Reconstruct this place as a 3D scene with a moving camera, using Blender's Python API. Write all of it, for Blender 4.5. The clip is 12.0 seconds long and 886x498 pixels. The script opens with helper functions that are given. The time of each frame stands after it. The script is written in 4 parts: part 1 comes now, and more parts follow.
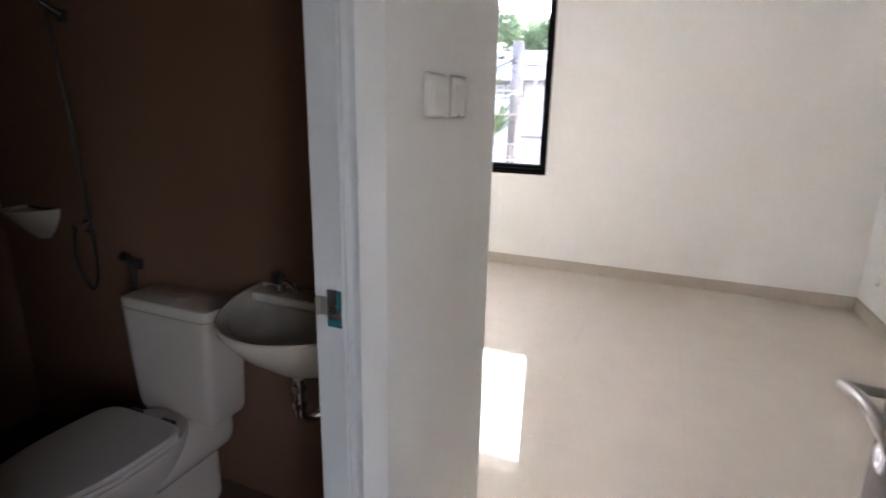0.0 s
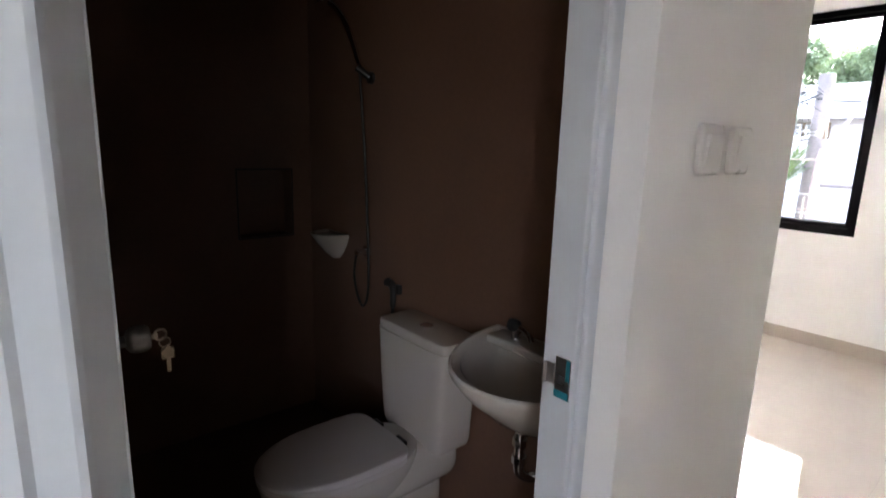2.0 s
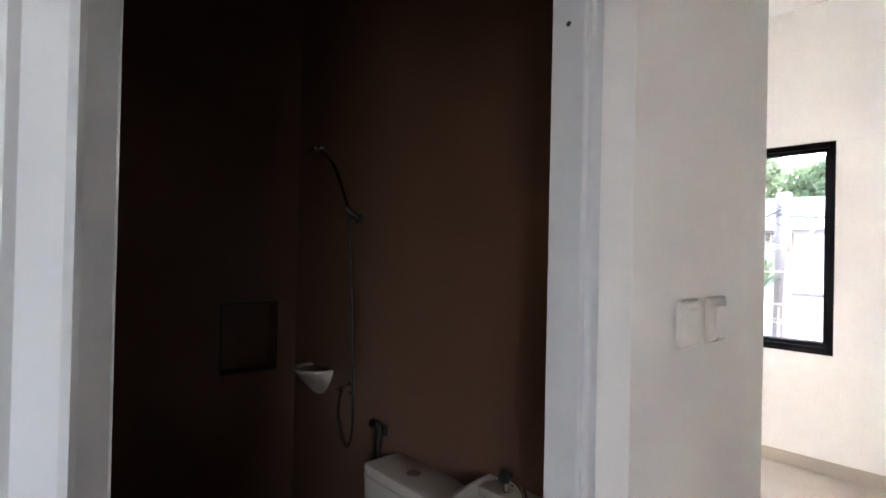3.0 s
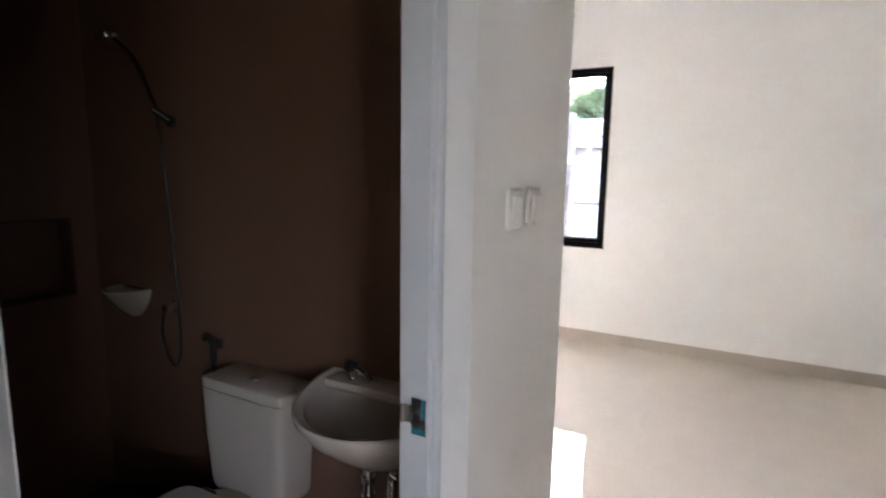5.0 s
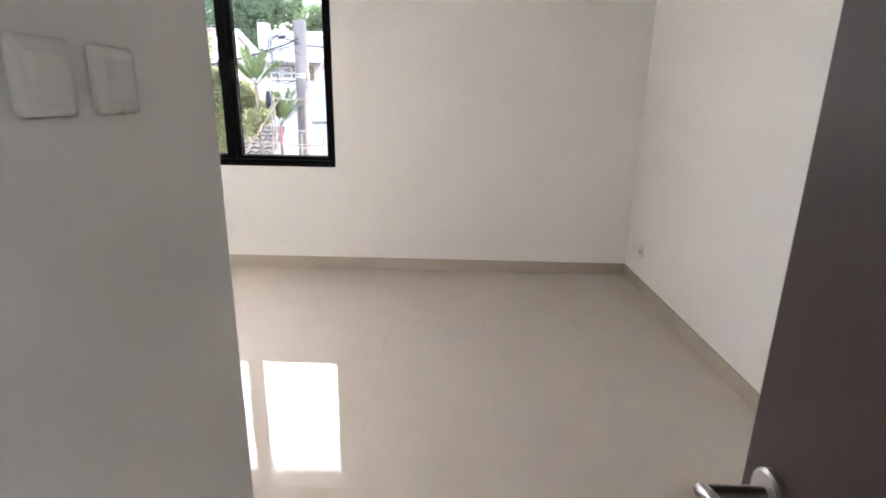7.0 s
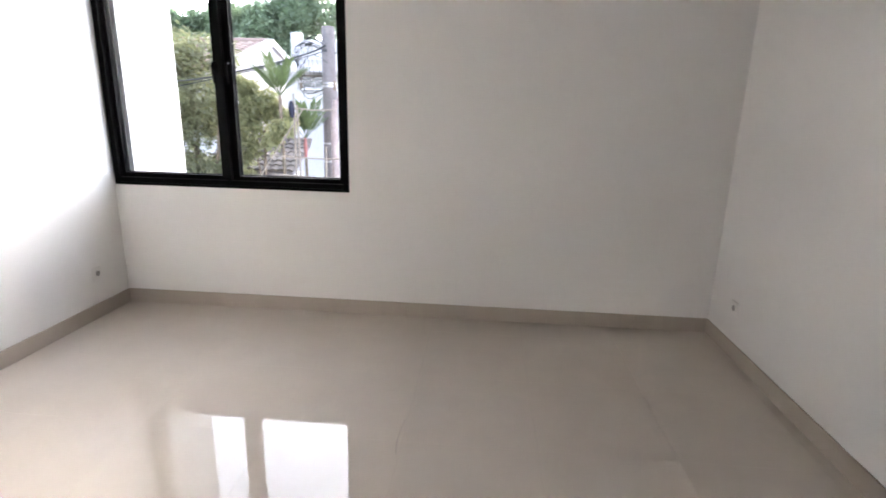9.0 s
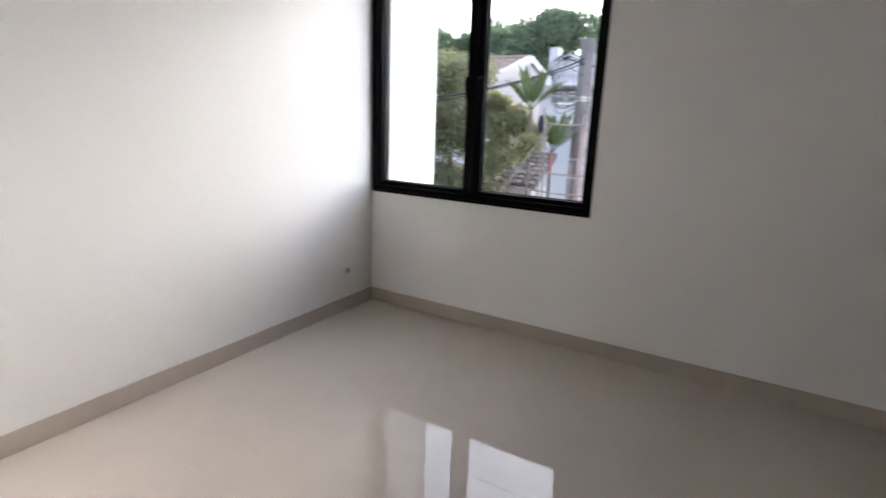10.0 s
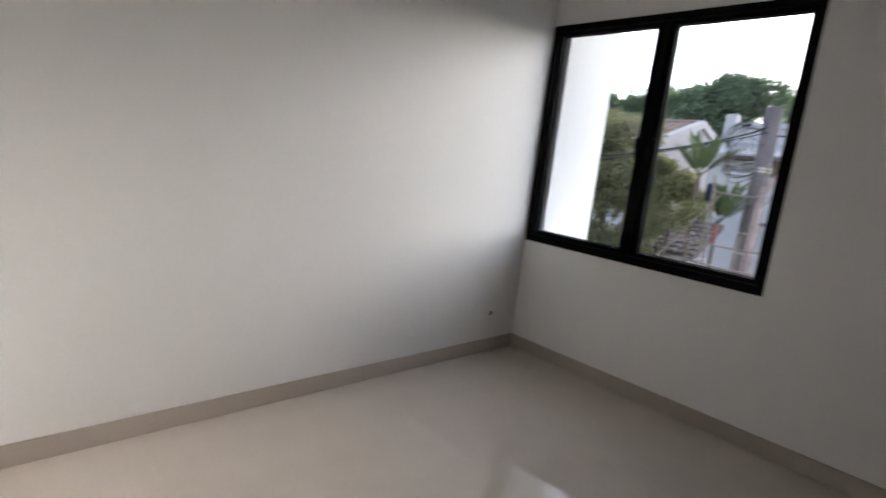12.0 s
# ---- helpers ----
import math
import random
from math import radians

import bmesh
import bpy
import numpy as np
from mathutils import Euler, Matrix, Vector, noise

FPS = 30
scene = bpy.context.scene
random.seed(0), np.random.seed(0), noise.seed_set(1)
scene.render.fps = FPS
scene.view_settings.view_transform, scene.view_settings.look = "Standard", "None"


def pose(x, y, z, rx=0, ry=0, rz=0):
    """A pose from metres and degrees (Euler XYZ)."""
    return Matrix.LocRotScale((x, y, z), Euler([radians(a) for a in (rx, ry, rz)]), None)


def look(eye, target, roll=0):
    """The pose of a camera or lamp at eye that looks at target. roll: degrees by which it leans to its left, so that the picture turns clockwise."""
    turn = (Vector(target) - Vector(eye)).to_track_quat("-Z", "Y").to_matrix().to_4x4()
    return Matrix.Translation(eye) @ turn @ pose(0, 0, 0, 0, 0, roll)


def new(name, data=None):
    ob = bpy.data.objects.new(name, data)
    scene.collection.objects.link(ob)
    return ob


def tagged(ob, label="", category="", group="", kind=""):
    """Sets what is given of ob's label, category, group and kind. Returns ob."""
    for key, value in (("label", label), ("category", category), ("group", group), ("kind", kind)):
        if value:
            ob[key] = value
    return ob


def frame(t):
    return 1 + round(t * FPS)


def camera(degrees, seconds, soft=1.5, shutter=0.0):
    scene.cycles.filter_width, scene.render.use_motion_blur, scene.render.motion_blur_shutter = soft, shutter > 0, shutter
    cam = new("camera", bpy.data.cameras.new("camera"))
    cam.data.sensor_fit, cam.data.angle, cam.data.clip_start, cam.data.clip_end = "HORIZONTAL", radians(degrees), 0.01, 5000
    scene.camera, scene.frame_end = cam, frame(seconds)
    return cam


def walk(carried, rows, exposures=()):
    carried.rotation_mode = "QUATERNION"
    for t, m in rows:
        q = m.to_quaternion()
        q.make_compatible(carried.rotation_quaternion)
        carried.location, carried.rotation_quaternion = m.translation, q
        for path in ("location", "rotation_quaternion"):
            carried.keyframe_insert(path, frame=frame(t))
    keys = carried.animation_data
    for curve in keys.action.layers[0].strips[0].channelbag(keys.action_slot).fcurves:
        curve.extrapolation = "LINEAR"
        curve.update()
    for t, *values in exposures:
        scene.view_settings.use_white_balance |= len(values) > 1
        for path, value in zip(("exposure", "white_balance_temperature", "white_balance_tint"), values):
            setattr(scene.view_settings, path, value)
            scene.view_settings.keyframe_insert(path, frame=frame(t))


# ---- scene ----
cam = camera(80.8, 12.0, soft=1.65, shutter=0.3)
PATH = [
    (0, (0.452, -1.467, 1.415), (-0.281, 0.322, 0.902), 1.3),
    (0.5, (0.443, -1.413, 1.408), (-0.667, 0.162, 0.873), 1.2),
    (1, (0.433, -1.399, 1.405), (-0.924, -0.034, 0.86), 1.3),
    (1.5, (0.425, -1.408, 1.406), (-1.021, -0.136, 0.866), 1.5),
    (2, (0.42, -1.4, 1.441), (-1.076, -0.131, 1.047), 1.7),
    (2.5, (0.413, -1.407, 1.512), (-1.116, -0.125, 1.376), 1.0),
    (4.3, (0.43, -1.461, 1.607), (-0.91, 0.015, 1.767), 0.0),
    (4.5, (0.419, -1.465, 1.578), (-0.826, 0.101, 1.616), 0.1),
    (5, (0.402, -1.517, 1.518), (-0.525, 0.232, 1.232), 0.9),
    (5.5, (0.386, -1.518, 1.444), (-0.112, 0.343, 0.908), 1.3),
    (6, (0.398, -1.456, 1.425), (0.21, 0.441, 0.82), 1.7),
    (6.5, (0.447, -1.252, 1.433), (0.356, 0.662, 0.861), 1.5),
    (7, (0.468, -1.046, 1.43), (0.438, 0.875, 0.876), 1.1),
    (7.2, (0.457, -0.966, 1.416), (0.473, 0.957, 0.864), 1.2),
    (8.8, (0.446, -0.274, 1.436), (0.362, 1.654, 0.913), 1.4),
    (9, (0.42, -0.195, 1.431), (0.268, 1.731, 0.913), 1.4),
    (9.5, (0.359, -0.041, 1.471), (-0.127, 1.831, 0.961), 1.6),
    (10, (0.327, 0.123, 1.44), (-0.66, 1.791, 0.946), 2.0),
    (10.5, (0.288, 0.086, 1.406), (-1.097, 1.448, 0.929), 3.7),
    (11, (0.3, 0.067, 1.429), (-1.358, 1.081, 0.954), 4.2),
    (11.3, (0.308, 0.072, 1.426), (-1.402, 0.999, 0.964), 4.6),
    (11.5, (0.280, 0.075, 1.438), (-1.367, 1.014, 0.984), 5.47),
    (12, (0.319, 0.014, 1.422), (-1.108, 1.372, 1.078), 6.7),
]
EXPOSURES = [(0, 4.35, 6450, 12), (1.5, 4.4, 6500, 12), (2.5, 4.66, 6550, 12), (4.5, 4.8, 6250, 12), (5, 4.55, 6400, 12), (5.5, 4.4, 6300, 12), (6, 4.3, 6300, 12), (6.5, 4.15, 6600, 12), (7.2, 4.0, 6600, 12), (9, 3.58, 6450, 12), (9.5, 3.25, 6450, 12), (10, 2.68, 6300, 12), (10.5, 2.28, 6250, 11), (11, 2.13, 6250, 11), (11.5, 1.93, 6300, 10), (12, 1.98, 6350, 11)]
walk(cam, [(t, look(e, g, r)) for t, e, g, r in PATH], EXPOSURES)

# ---- world, sun ----
SUN_ELEV, SUN_ROT = radians(23), radians(5)
world = bpy.data.worlds.new("sky")
scene.world = world
world.use_nodes = True
wn = world.node_tree.nodes
sky = wn.new("ShaderNodeTexSky")
sky.sky_type, sky.sun_disc = "NISHITA", False
sky.sun_elevation, sky.sun_rotation = SUN_ELEV, SUN_ROT
sky.air_density, sky.dust_density, sky.ozone_density = 0.7, 1.5, 1.5
wn["Background"].inputs["Strength"].default_value = 0.15
haze = wn.new("ShaderNodeHueSaturation")
haze.inputs["Saturation"].default_value = 0.65
world.node_tree.links.new(sky.outputs["Color"], haze.inputs["Color"])
world.node_tree.links.new(haze.outputs["Color"], wn["Background"].inputs["Color"])
sun = new("sun", bpy.data.lights.new("sun", "SUN"))
sun.data.energy, sun.data.angle, sun.data.color = 0.5, radians(115), (1.0, 1.0, 1.0)
toward = Vector((math.sin(SUN_ROT) * math.cos(SUN_ELEV), math.cos(SUN_ROT) * math.cos(SUN_ELEV), math.sin(SUN_ELEV)))
sun.matrix_world = look(tuple(toward * 30), (0, 0, 0))
# unseen fill lamp, added to brighten the hall side and the bathroom
hall_fill = new("hall_fill_light", bpy.data.lights.new("hall_fill_light", "AREA"))
hall_fill.data.shape, hall_fill.data.size, hall_fill.data.size_y = "RECTANGLE", 0.95, 1.35
hall_fill.data.energy, hall_fill.data.color = 0.6, (1.0, 0.87, 0.72)
hall_fill.matrix_world = look((2.04, -2.8, 1.5), (0, -2.8, 1.5))


# ---- materials ----
def material(name, color, rough=0.6, metal=0.0, grain=0.0, grain_size=200.0, stain=0.0, stain_size=3.0, bump=0.0, coat=0.0, spec=0.5, per_object=0.0, island=0.0):
    m = bpy.data.materials.new(name)
    m.use_nodes = True
    nt = m.node_tree
    b = nt.nodes["Principled BSDF"]
    b.inputs["Roughness"].default_value, b.inputs["Metallic"].default_value = rough, metal
    b.inputs["Coat Weight"].default_value, b.inputs["Specular IOR Level"].default_value = coat, spec
    b.inputs["Coat Roughness"].default_value = 0.08
    geo = nt.nodes.new("ShaderNodeNewGeometry")
    fine, wide = nt.nodes.new("ShaderNodeTexNoise"), nt.nodes.new("ShaderNodeTexNoise")
    for node, size in ((fine, grain_size), (wide, stain_size)):
        node.inputs["Scale"].default_value, node.inputs["Detail"].default_value = size, 4
        nt.links.new(geo.outputs["Position"], node.inputs["Vector"])
    value = None
    for node, amount in ((fine.outputs["Fac"], grain), (wide.outputs["Fac"], stain)):
        r = nt.nodes.new("ShaderNodeMapRange")
        r.inputs["From Min"].default_value, r.inputs["From Max"].default_value = 0.25, 0.75
        r.inputs["To Min"].default_value, r.inputs["To Max"].default_value = 1 - amount, 1 + amount
        nt.links.new(node, r.inputs["Value"])
        if value is None:
            value = r.outputs["Result"]
        else:
            mul = nt.nodes.new("ShaderNodeMath")
            mul.operation = "MULTIPLY"
            nt.links.new(value, mul.inputs[0]), nt.links.new(r.outputs["Result"], mul.inputs[1])
            value = mul.outputs[0]
    for amount, kind, out in ((per_object, "ShaderNodeObjectInfo", "Random"), (island, "ShaderNodeNewGeometry", "Random Per Island")):
        if amount:
            o, r, mul = nt.nodes.new(kind), nt.nodes.new("ShaderNodeMapRange"), nt.nodes.new("ShaderNodeMath")
            r.inputs["To Min"].default_value, r.inputs["To Max"].default_value = 1 - amount, 1 + amount
            mul.operation = "MULTIPLY"
            nt.links.new(o.outputs[out], r.inputs["Value"])
            nt.links.new(value, mul.inputs[0]), nt.links.new(r.outputs["Result"], mul.inputs[1])
            value = mul.outputs[0]
    hsv = nt.nodes.new("ShaderNodeHueSaturation")
    hsv.inputs["Color"].default_value = (*color, 1)
    nt.links.new(value, hsv.inputs["Value"])
    nt.links.new(hsv.outputs["Color"], b.inputs["Base Color"])
    rr = nt.nodes.new("ShaderNodeMapRange")
    rr.inputs["To Min"].default_value, rr.inputs["To Max"].default_value = rough * 0.85, min(1, rough * 1.15)
    nt.links.new(wide.outputs["Fac"], rr.inputs["Value"])
    nt.links.new(rr.outputs["Result"], b.inputs["Roughness"])
    if bump:
        bn = nt.nodes.new("ShaderNodeBump")
        bn.inputs["Strength"].default_value, bn.inputs["Distance"].default_value = bump, 0.002
        nt.links.new(fine.outputs["Fac"], bn.inputs["Height"])
        nt.links.new(bn.outputs["Normal"], b.inputs["Normal"])
    return m


def stretched(m, scale):
    """Grain drawn out along one axis, as wood has it."""
    nt = m.node_tree
    for node in [n for n in nt.nodes if n.type == "TEX_NOISE"][:1]:
        geo = next(n for n in nt.nodes if n.type == "NEW_GEOMETRY")
        vm = nt.nodes.new("ShaderNodeVectorMath")
        vm.operation = "MULTIPLY"
        vm.inputs[1].default_value = scale
        nt.links.new(geo.outputs["Position"], vm.inputs[0])
        nt.links.new(vm.outputs[0], node.inputs["Vector"])
    return m


PAINT = material("white_wall_paint", (0.855, 0.842, 0.82), 0.55, grain=0.012, grain_size=160, stain=0.02, stain_size=1.2, bump=0.12)
CEIL = material("white_ceiling_paint", (0.85, 0.84, 0.82), 0.75, grain=0.01, grain_size=120, stain=0.015, bump=0.08)
TILE = material("polished_cream_tile", (0.60, 0.535, 0.465), 0.03, grain=0.02, grain_size=260, stain=0.03, stain_size=5, spec=0.44, per_object=0.003)
GROUT = material("cream_grout", (0.58, 0.52, 0.455), 0.8, grain=0.06, grain_size=300)
SKIRT = material("beige_skirting_tile", (0.50, 0.44, 0.375), 0.22, grain=0.03, grain_size=220, stain=0.04, stain_size=4)
FRAMEPAINT = material("pale_grey_gloss_paint", (0.59, 0.612, 0.635), 0.35, grain=0.015, grain_size=90, stain=0.03, stain_size=6, bump=0.08)
BROWN_TILE = material("brown_bathroom_tile", (0.175, 0.09, 0.057), 0.42, grain=0.07, grain_size=60, stain=0.1, stain_size=2.5, bump=0.05)
BATH_FLOOR = material("dark_bathroom_floor_tile", (0.10, 0.062, 0.045), 0.5, grain=0.1, grain_size=80, stain=0.1)
NICHETRIM = material("dark_edging_strip", (0.03, 0.02, 0.016), 0.45, stain=0.1)
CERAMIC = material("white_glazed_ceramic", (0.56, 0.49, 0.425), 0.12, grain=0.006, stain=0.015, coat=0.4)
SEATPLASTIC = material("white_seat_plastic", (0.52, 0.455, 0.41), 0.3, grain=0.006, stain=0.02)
CHROME = material("polished_chrome", (0.82, 0.82, 0.83), 0.1, 1.0, stain=0.05)
STEEL = stretched(material("brushed_steel", (0.40, 0.38, 0.37), 0.30, 1.0, grain=0.08, grain_size=900, stain=0.05, bump=0.05), (1, 0.08, 1))
BRASS = material("brass_key", (0.62, 0.52, 0.40), 0.3, 1.0, stain=0.08)
BLACKPLASTIC = material("black_plastic", (0.02, 0.02, 0.02), 0.4, stain=0.05)
ALU = material("black_aluminium", (0.005, 0.005, 0.006), 0.6, spec=0.05, grain=0.1, grain_size=400, stain=0.1)
WOOD = stretched(material("dark_brown_wood_laminate", (0.064, 0.042, 0.036), 0.42, spec=0.3, grain=0.10, grain_size=55, stain=0.06, stain_size=2.0, bump=0.06), (6, 6, 0.35))
GROOVE = material("door_groove", (0.03, 0.02, 0.018), 0.6, stain=0.05)
SWITCH = material("white_switch_plastic", (0.84, 0.825, 0.80), 0.28, stain=0.01)
FILM = material("teal_protective_film", (0.025, 0.17, 0.22), 0.25, stain=0.2, stain_size=60)
DARKTHREAD = material("dark_thread", (0.10, 0.085, 0.075), 0.8)
DARKHOLE = material("socket_hole", (0.03, 0.03, 0.03), 0.6)
NEIGHBOUR = material("neighbour_wall_render", (0.46, 0.43, 0.42), 0.85, grain=0.05, grain_size=12, stain=0.12, stain_size=0.6, bump=0.2)
EXTWHITE = material("white_exterior_render", (0.87, 0.87, 0.86), 0.8, grain=0.03, grain_size=40, stain=0.05, stain_size=0.8, bump=0.2)
CONCRETE = material("weathered_concrete", (0.18, 0.155, 0.15), 0.85, grain=0.12, grain_size=30, stain=0.2, stain_size=2.5, bump=0.3)
ROOFTILE = material("brown_clay_roof_tile", (0.23, 0.155, 0.125), 0.8, grain=0.1, grain_size=30, stain=0.2, stain_size=1.5, island=0.22)
GREYTILE = material("grey_brown_roof_tile", (0.15, 0.125, 0.11), 0.85, grain=0.1, grain_size=30, stain=0.25, stain_size=1.2, island=0.28)
GROUND = material("dusty_ground", (0.24, 0.22, 0.19), 0.95, grain=0.1, grain_size=3, stain=0.2, stain_size=0.15)
LEAF = material("shrub_leaf", (0.23, 0.225, 0.145), 0.5, stain=0.3, stain_size=0.9, grain=0.2, grain_size=6, island=0.4)
YELLOWLEAF = material("yellow_green_leaf", (0.27, 0.265, 0.15), 0.5, stain=0.25, stain_size=1.2, island=0.35)
FARLEAF = material("tree_leaf", (0.25, 0.29, 0.20), 0.6, stain=0.3, stain_size=0.25, island=0.45)
PALMLEAF = material("palm_leaf", (0.08, 0.10, 0.035), 0.6, stain=0.2, stain_size=3, island=0.3)
BARK = material("bark", (0.16, 0.12, 0.085), 0.9, grain=0.25, grain_size=20, stain=0.2, bump=0.4)
PALEBARK = material("pale_dry_bark", (0.36, 0.28, 0.26), 0.85, grain=0.15, grain_size=25, stain=0.2, stain_size=4, bump=0.3)
REDSHAFT = material("red_palm_crownshaft", (0.34, 0.12, 0.11), 0.5, stain=0.2, stain_size=10)
BAMBOO = material("dry_bamboo", (0.25, 0.20, 0.155), 0.55, grain=0.1, grain_size=25, stain=0.2, stain_size=4)
CABLE = material("black_cable", (0.025, 0.025, 0.025), 0.6)
DARKGLASS = material("dark_window_glass", (0.10, 0.09, 0.09), 0.1, stain=0.1)
BLUECLOTH = material("blue_cloth", (0.008, 0.008, 0.022), 0.8, stain=0.2, stain_size=8)
METALROOF = material("pale_grey_roof_sheet", (0.40, 0.365, 0.355), 0.55, stain=0.1)



def let_light_through(m, color, amount):
    nt = m.node_tree
    out = next(n for n in nt.nodes if n.type == "OUTPUT_MATERIAL")
    tr, mix = nt.nodes.new("ShaderNodeBsdfTranslucent"), nt.nodes.new("ShaderNodeMixShader")
    tr.inputs["Color"].default_value = (*color, 1)
    mix.inputs["Fac"].default_value = amount
    nt.links.new(nt.nodes["Principled BSDF"].outputs[0], mix.inputs[1])
    nt.links.new(tr.outputs[0], mix.inputs[2])
    nt.links.new(mix.outputs[0], out.inputs["Surface"])


let_light_through(LEAF, (0.26, 0.27, 0.12), 0.45)
let_light_through(YELLOWLEAF, (0.40, 0.40, 0.18), 0.45)
let_light_through(FARLEAF, (0.27, 0.37, 0.19), 0.45)
let_light_through(PALMLEAF, (0.10, 0.15, 0.06), 0.3)

GLASS = bpy.data.materials.new("clear_window_glass")
GLASS.use_nodes = True
gb = GLASS.node_tree.nodes["Principled BSDF"]
gb.inputs["Base Color"].default_value = (0.97, 0.98, 0.98, 1)
gb.inputs["Transmission Weight"].default_value, gb.inputs["Roughness"].default_value, gb.inputs["IOR"].default_value = 1.0, 0.0, 1.02


# ---- mesh helpers ----
def box(bm, x0, x1, y0, y1, z0, z1, bevel=0.0, segs=2):
    made = bmesh.ops.create_cube(bm, size=1.0)["verts"]
    bmesh.ops.scale(bm, vec=(x1 - x0, y1 - y0, z1 - z0), verts=made)
    bmesh.ops.translate(bm, vec=((x0 + x1) / 2, (y0 + y1) / 2, (z0 + z1) / 2), verts=made)
    if bevel:
        edges = list({e for v in made for e in v.link_edges})
        bmesh.ops.bevel(bm, geom=edges, offset=bevel, segments=segs, affect="EDGES", profile=0.5)
    return bm


def rod(bm, a, b, r0, r1=None, sides=16, cap=True):
    a, b = Vector(a), Vector(b)
    m = Matrix.Translation((a + b) / 2) @ (b - a).to_track_quat("Z", "Y").to_matrix().to_4x4()
    bmesh.ops.create_cone(bm, cap_ends=cap, segments=sides, radius1=r0, radius2=r0 if r1 is None else r1, depth=(b - a).length, matrix=m)
    return bm


def tube(bm, points, radius, sides=10, closed_ends=True):
    """A round bar that follows a smooth line; radius is one number or a function of 0..1."""
    pts = [Vector(p) for p in points]
    rings, up = [], Vector((0.12, 0.31, 0.94))
    for i, p in enumerate(pts):
        d = (pts[min(i + 1, len(pts) - 1)] - pts[max(i - 1, 0)]).normalized()
        side = d.cross(up).normalized()
        top = side.cross(d)
        r = radius(i / (len(pts) - 1)) if callable(radius) else radius
        rings.append([bm.verts.new(p + (side * math.cos(a) + top * math.sin(a)) * r) for a in [2 * math.pi * k / sides for k in range(sides)]])
    for r0, r1 in zip(rings, rings[1:]):
        for k in range(sides):
            bm.faces.new((r0[k], r0[(k + 1) % sides], r1[(k + 1) % sides], r1[k]))
    if closed_ends:
        bm.faces.new(rings[0][::-1]), bm.faces.new(rings[-1])
    return bm


def spline(points, steps=8):
    pts = [Vector(p) for p in points]
    out = []
    for i in range(len(pts) - 1):
        p0, p1, p2, p3 = pts[max(i - 1, 0)], pts[i], pts[i + 1], pts[min(i + 2, len(pts) - 1)]
        for k in range(steps):
            t = k / steps
            out.append(0.5 * (2 * p1 + (p2 - p0) * t + (2 * p0 - 5 * p1 + 4 * p2 - p3) * t * t + (3 * p1 - p0 - 3 * p2 + p3) * t ** 3))
    return out + [pts[-1]]


def loft(bm, rings, cap_start=True, cap_end=True):
    """Skins a row of closed rings of equal length."""
    vs = [[bm.verts.new(p) for p in r] for r in rings]
    n = len(vs[0])
    for a, b in zip(vs, vs[1:]):
        for k in range(n):
            bm.faces.new((a[k], a[(k + 1) % n], b[(k + 1) % n], b[k]))
    if cap_start:
        bm.faces.new(vs[0][::-1])
    if cap_end:
        bm.faces.new(vs[-1])
    return bm


def oval(cx, cy, z, rx, ry_front, ry_back, n=40, power=2.0):
    """A closed egg-shaped ring; the front is towards -y."""
    ring = []
    for k in range(n):
        a = 2 * math.pi * k / n
        c, s = math.cos(a), math.sin(a)
        c2, s2 = math.copysign(abs(c) ** (2 / power), c), math.copysign(abs(s) ** (2 / power), s)
        ring.append((cx + rx * c2, cy + (ry_back if s > 0 else ry_front) * s2, z))
    return ring


def panel(bm, axis, a0, a1, us, vs, holes=()):
    """A slab between a0 and a1 on axis 'x', 'y' or 'z', cut up by the lines us and vs, with cells (iu, iv) left open."""
    def at(a, u, v):
        return {"x": (a, u, v), "y": (u, a, v), "z": (u, v, a)}[axis]
    cells = {(i, j) for i in range(len(us) - 1) for j in range(len(vs) - 1)} - set(holes)
    cache = {}

    def vert(side, i, j):
        key = (side, i, j)
        if key not in cache:
            cache[key] = bm.verts.new(at((a0, a1)[side], us[i], vs[j]))
        return cache[key]
    for i, j in cells:
        for side in (0, 1):
            bm.faces.new([vert(side, *c) for c in ((i, j), (i + 1, j), (i + 1, j + 1), (i, j + 1))])
        for (di, dj), (p, q) in (((-1, 0), ((i, j), (i, j + 1))), ((1, 0), ((i + 1, j), (i + 1, j + 1))), ((0, -1), ((i, j), (i + 1, j))), ((0, 1), ((i, j + 1), (i + 1, j + 1)))):
            if (i + di, j + dj) not in cells:
                bm.faces.new((vert(0, *p), vert(0, *q), vert(1, *q), vert(1, *p)))
    bmesh.ops.recalc_face_normals(bm, faces=bm.faces)
    return bm


def finish(bm, name, mat, smooth=False):
    me = bpy.data.meshes.new(name)
    if smooth:
        bmesh.ops.recalc_face_normals(bm, faces=bm.faces)
        for f in bm.faces:
            f.smooth = True
        for e in bm.edges:
            if len(e.link_faces) == 2 and e.calc_face_angle() > radians(40):
                e.smooth = False
    bm.to_mesh(me)
    bm.free()
    me.materials.append(mat)
    return me


def thing(name, loc, label, category, group="", kind=""):
    ob = tagged(new(name), label, category, group, kind)
    ob.empty_display_size = 0.05
    ob.location = loc
    return ob


def part(name, bm, mat, parent=None, label="", smooth=False):
    ob = new(name, finish(bm, name, mat, smooth))
    if parent:
        ob.parent = parent
    return tagged(ob, label)


def structure(name, bm, mat, label, category="wall", smooth=False):
    return tagged(new(name, finish(bm, name, mat, smooth)), label, category, kind="structure")


def BM():
    return bmesh.new()


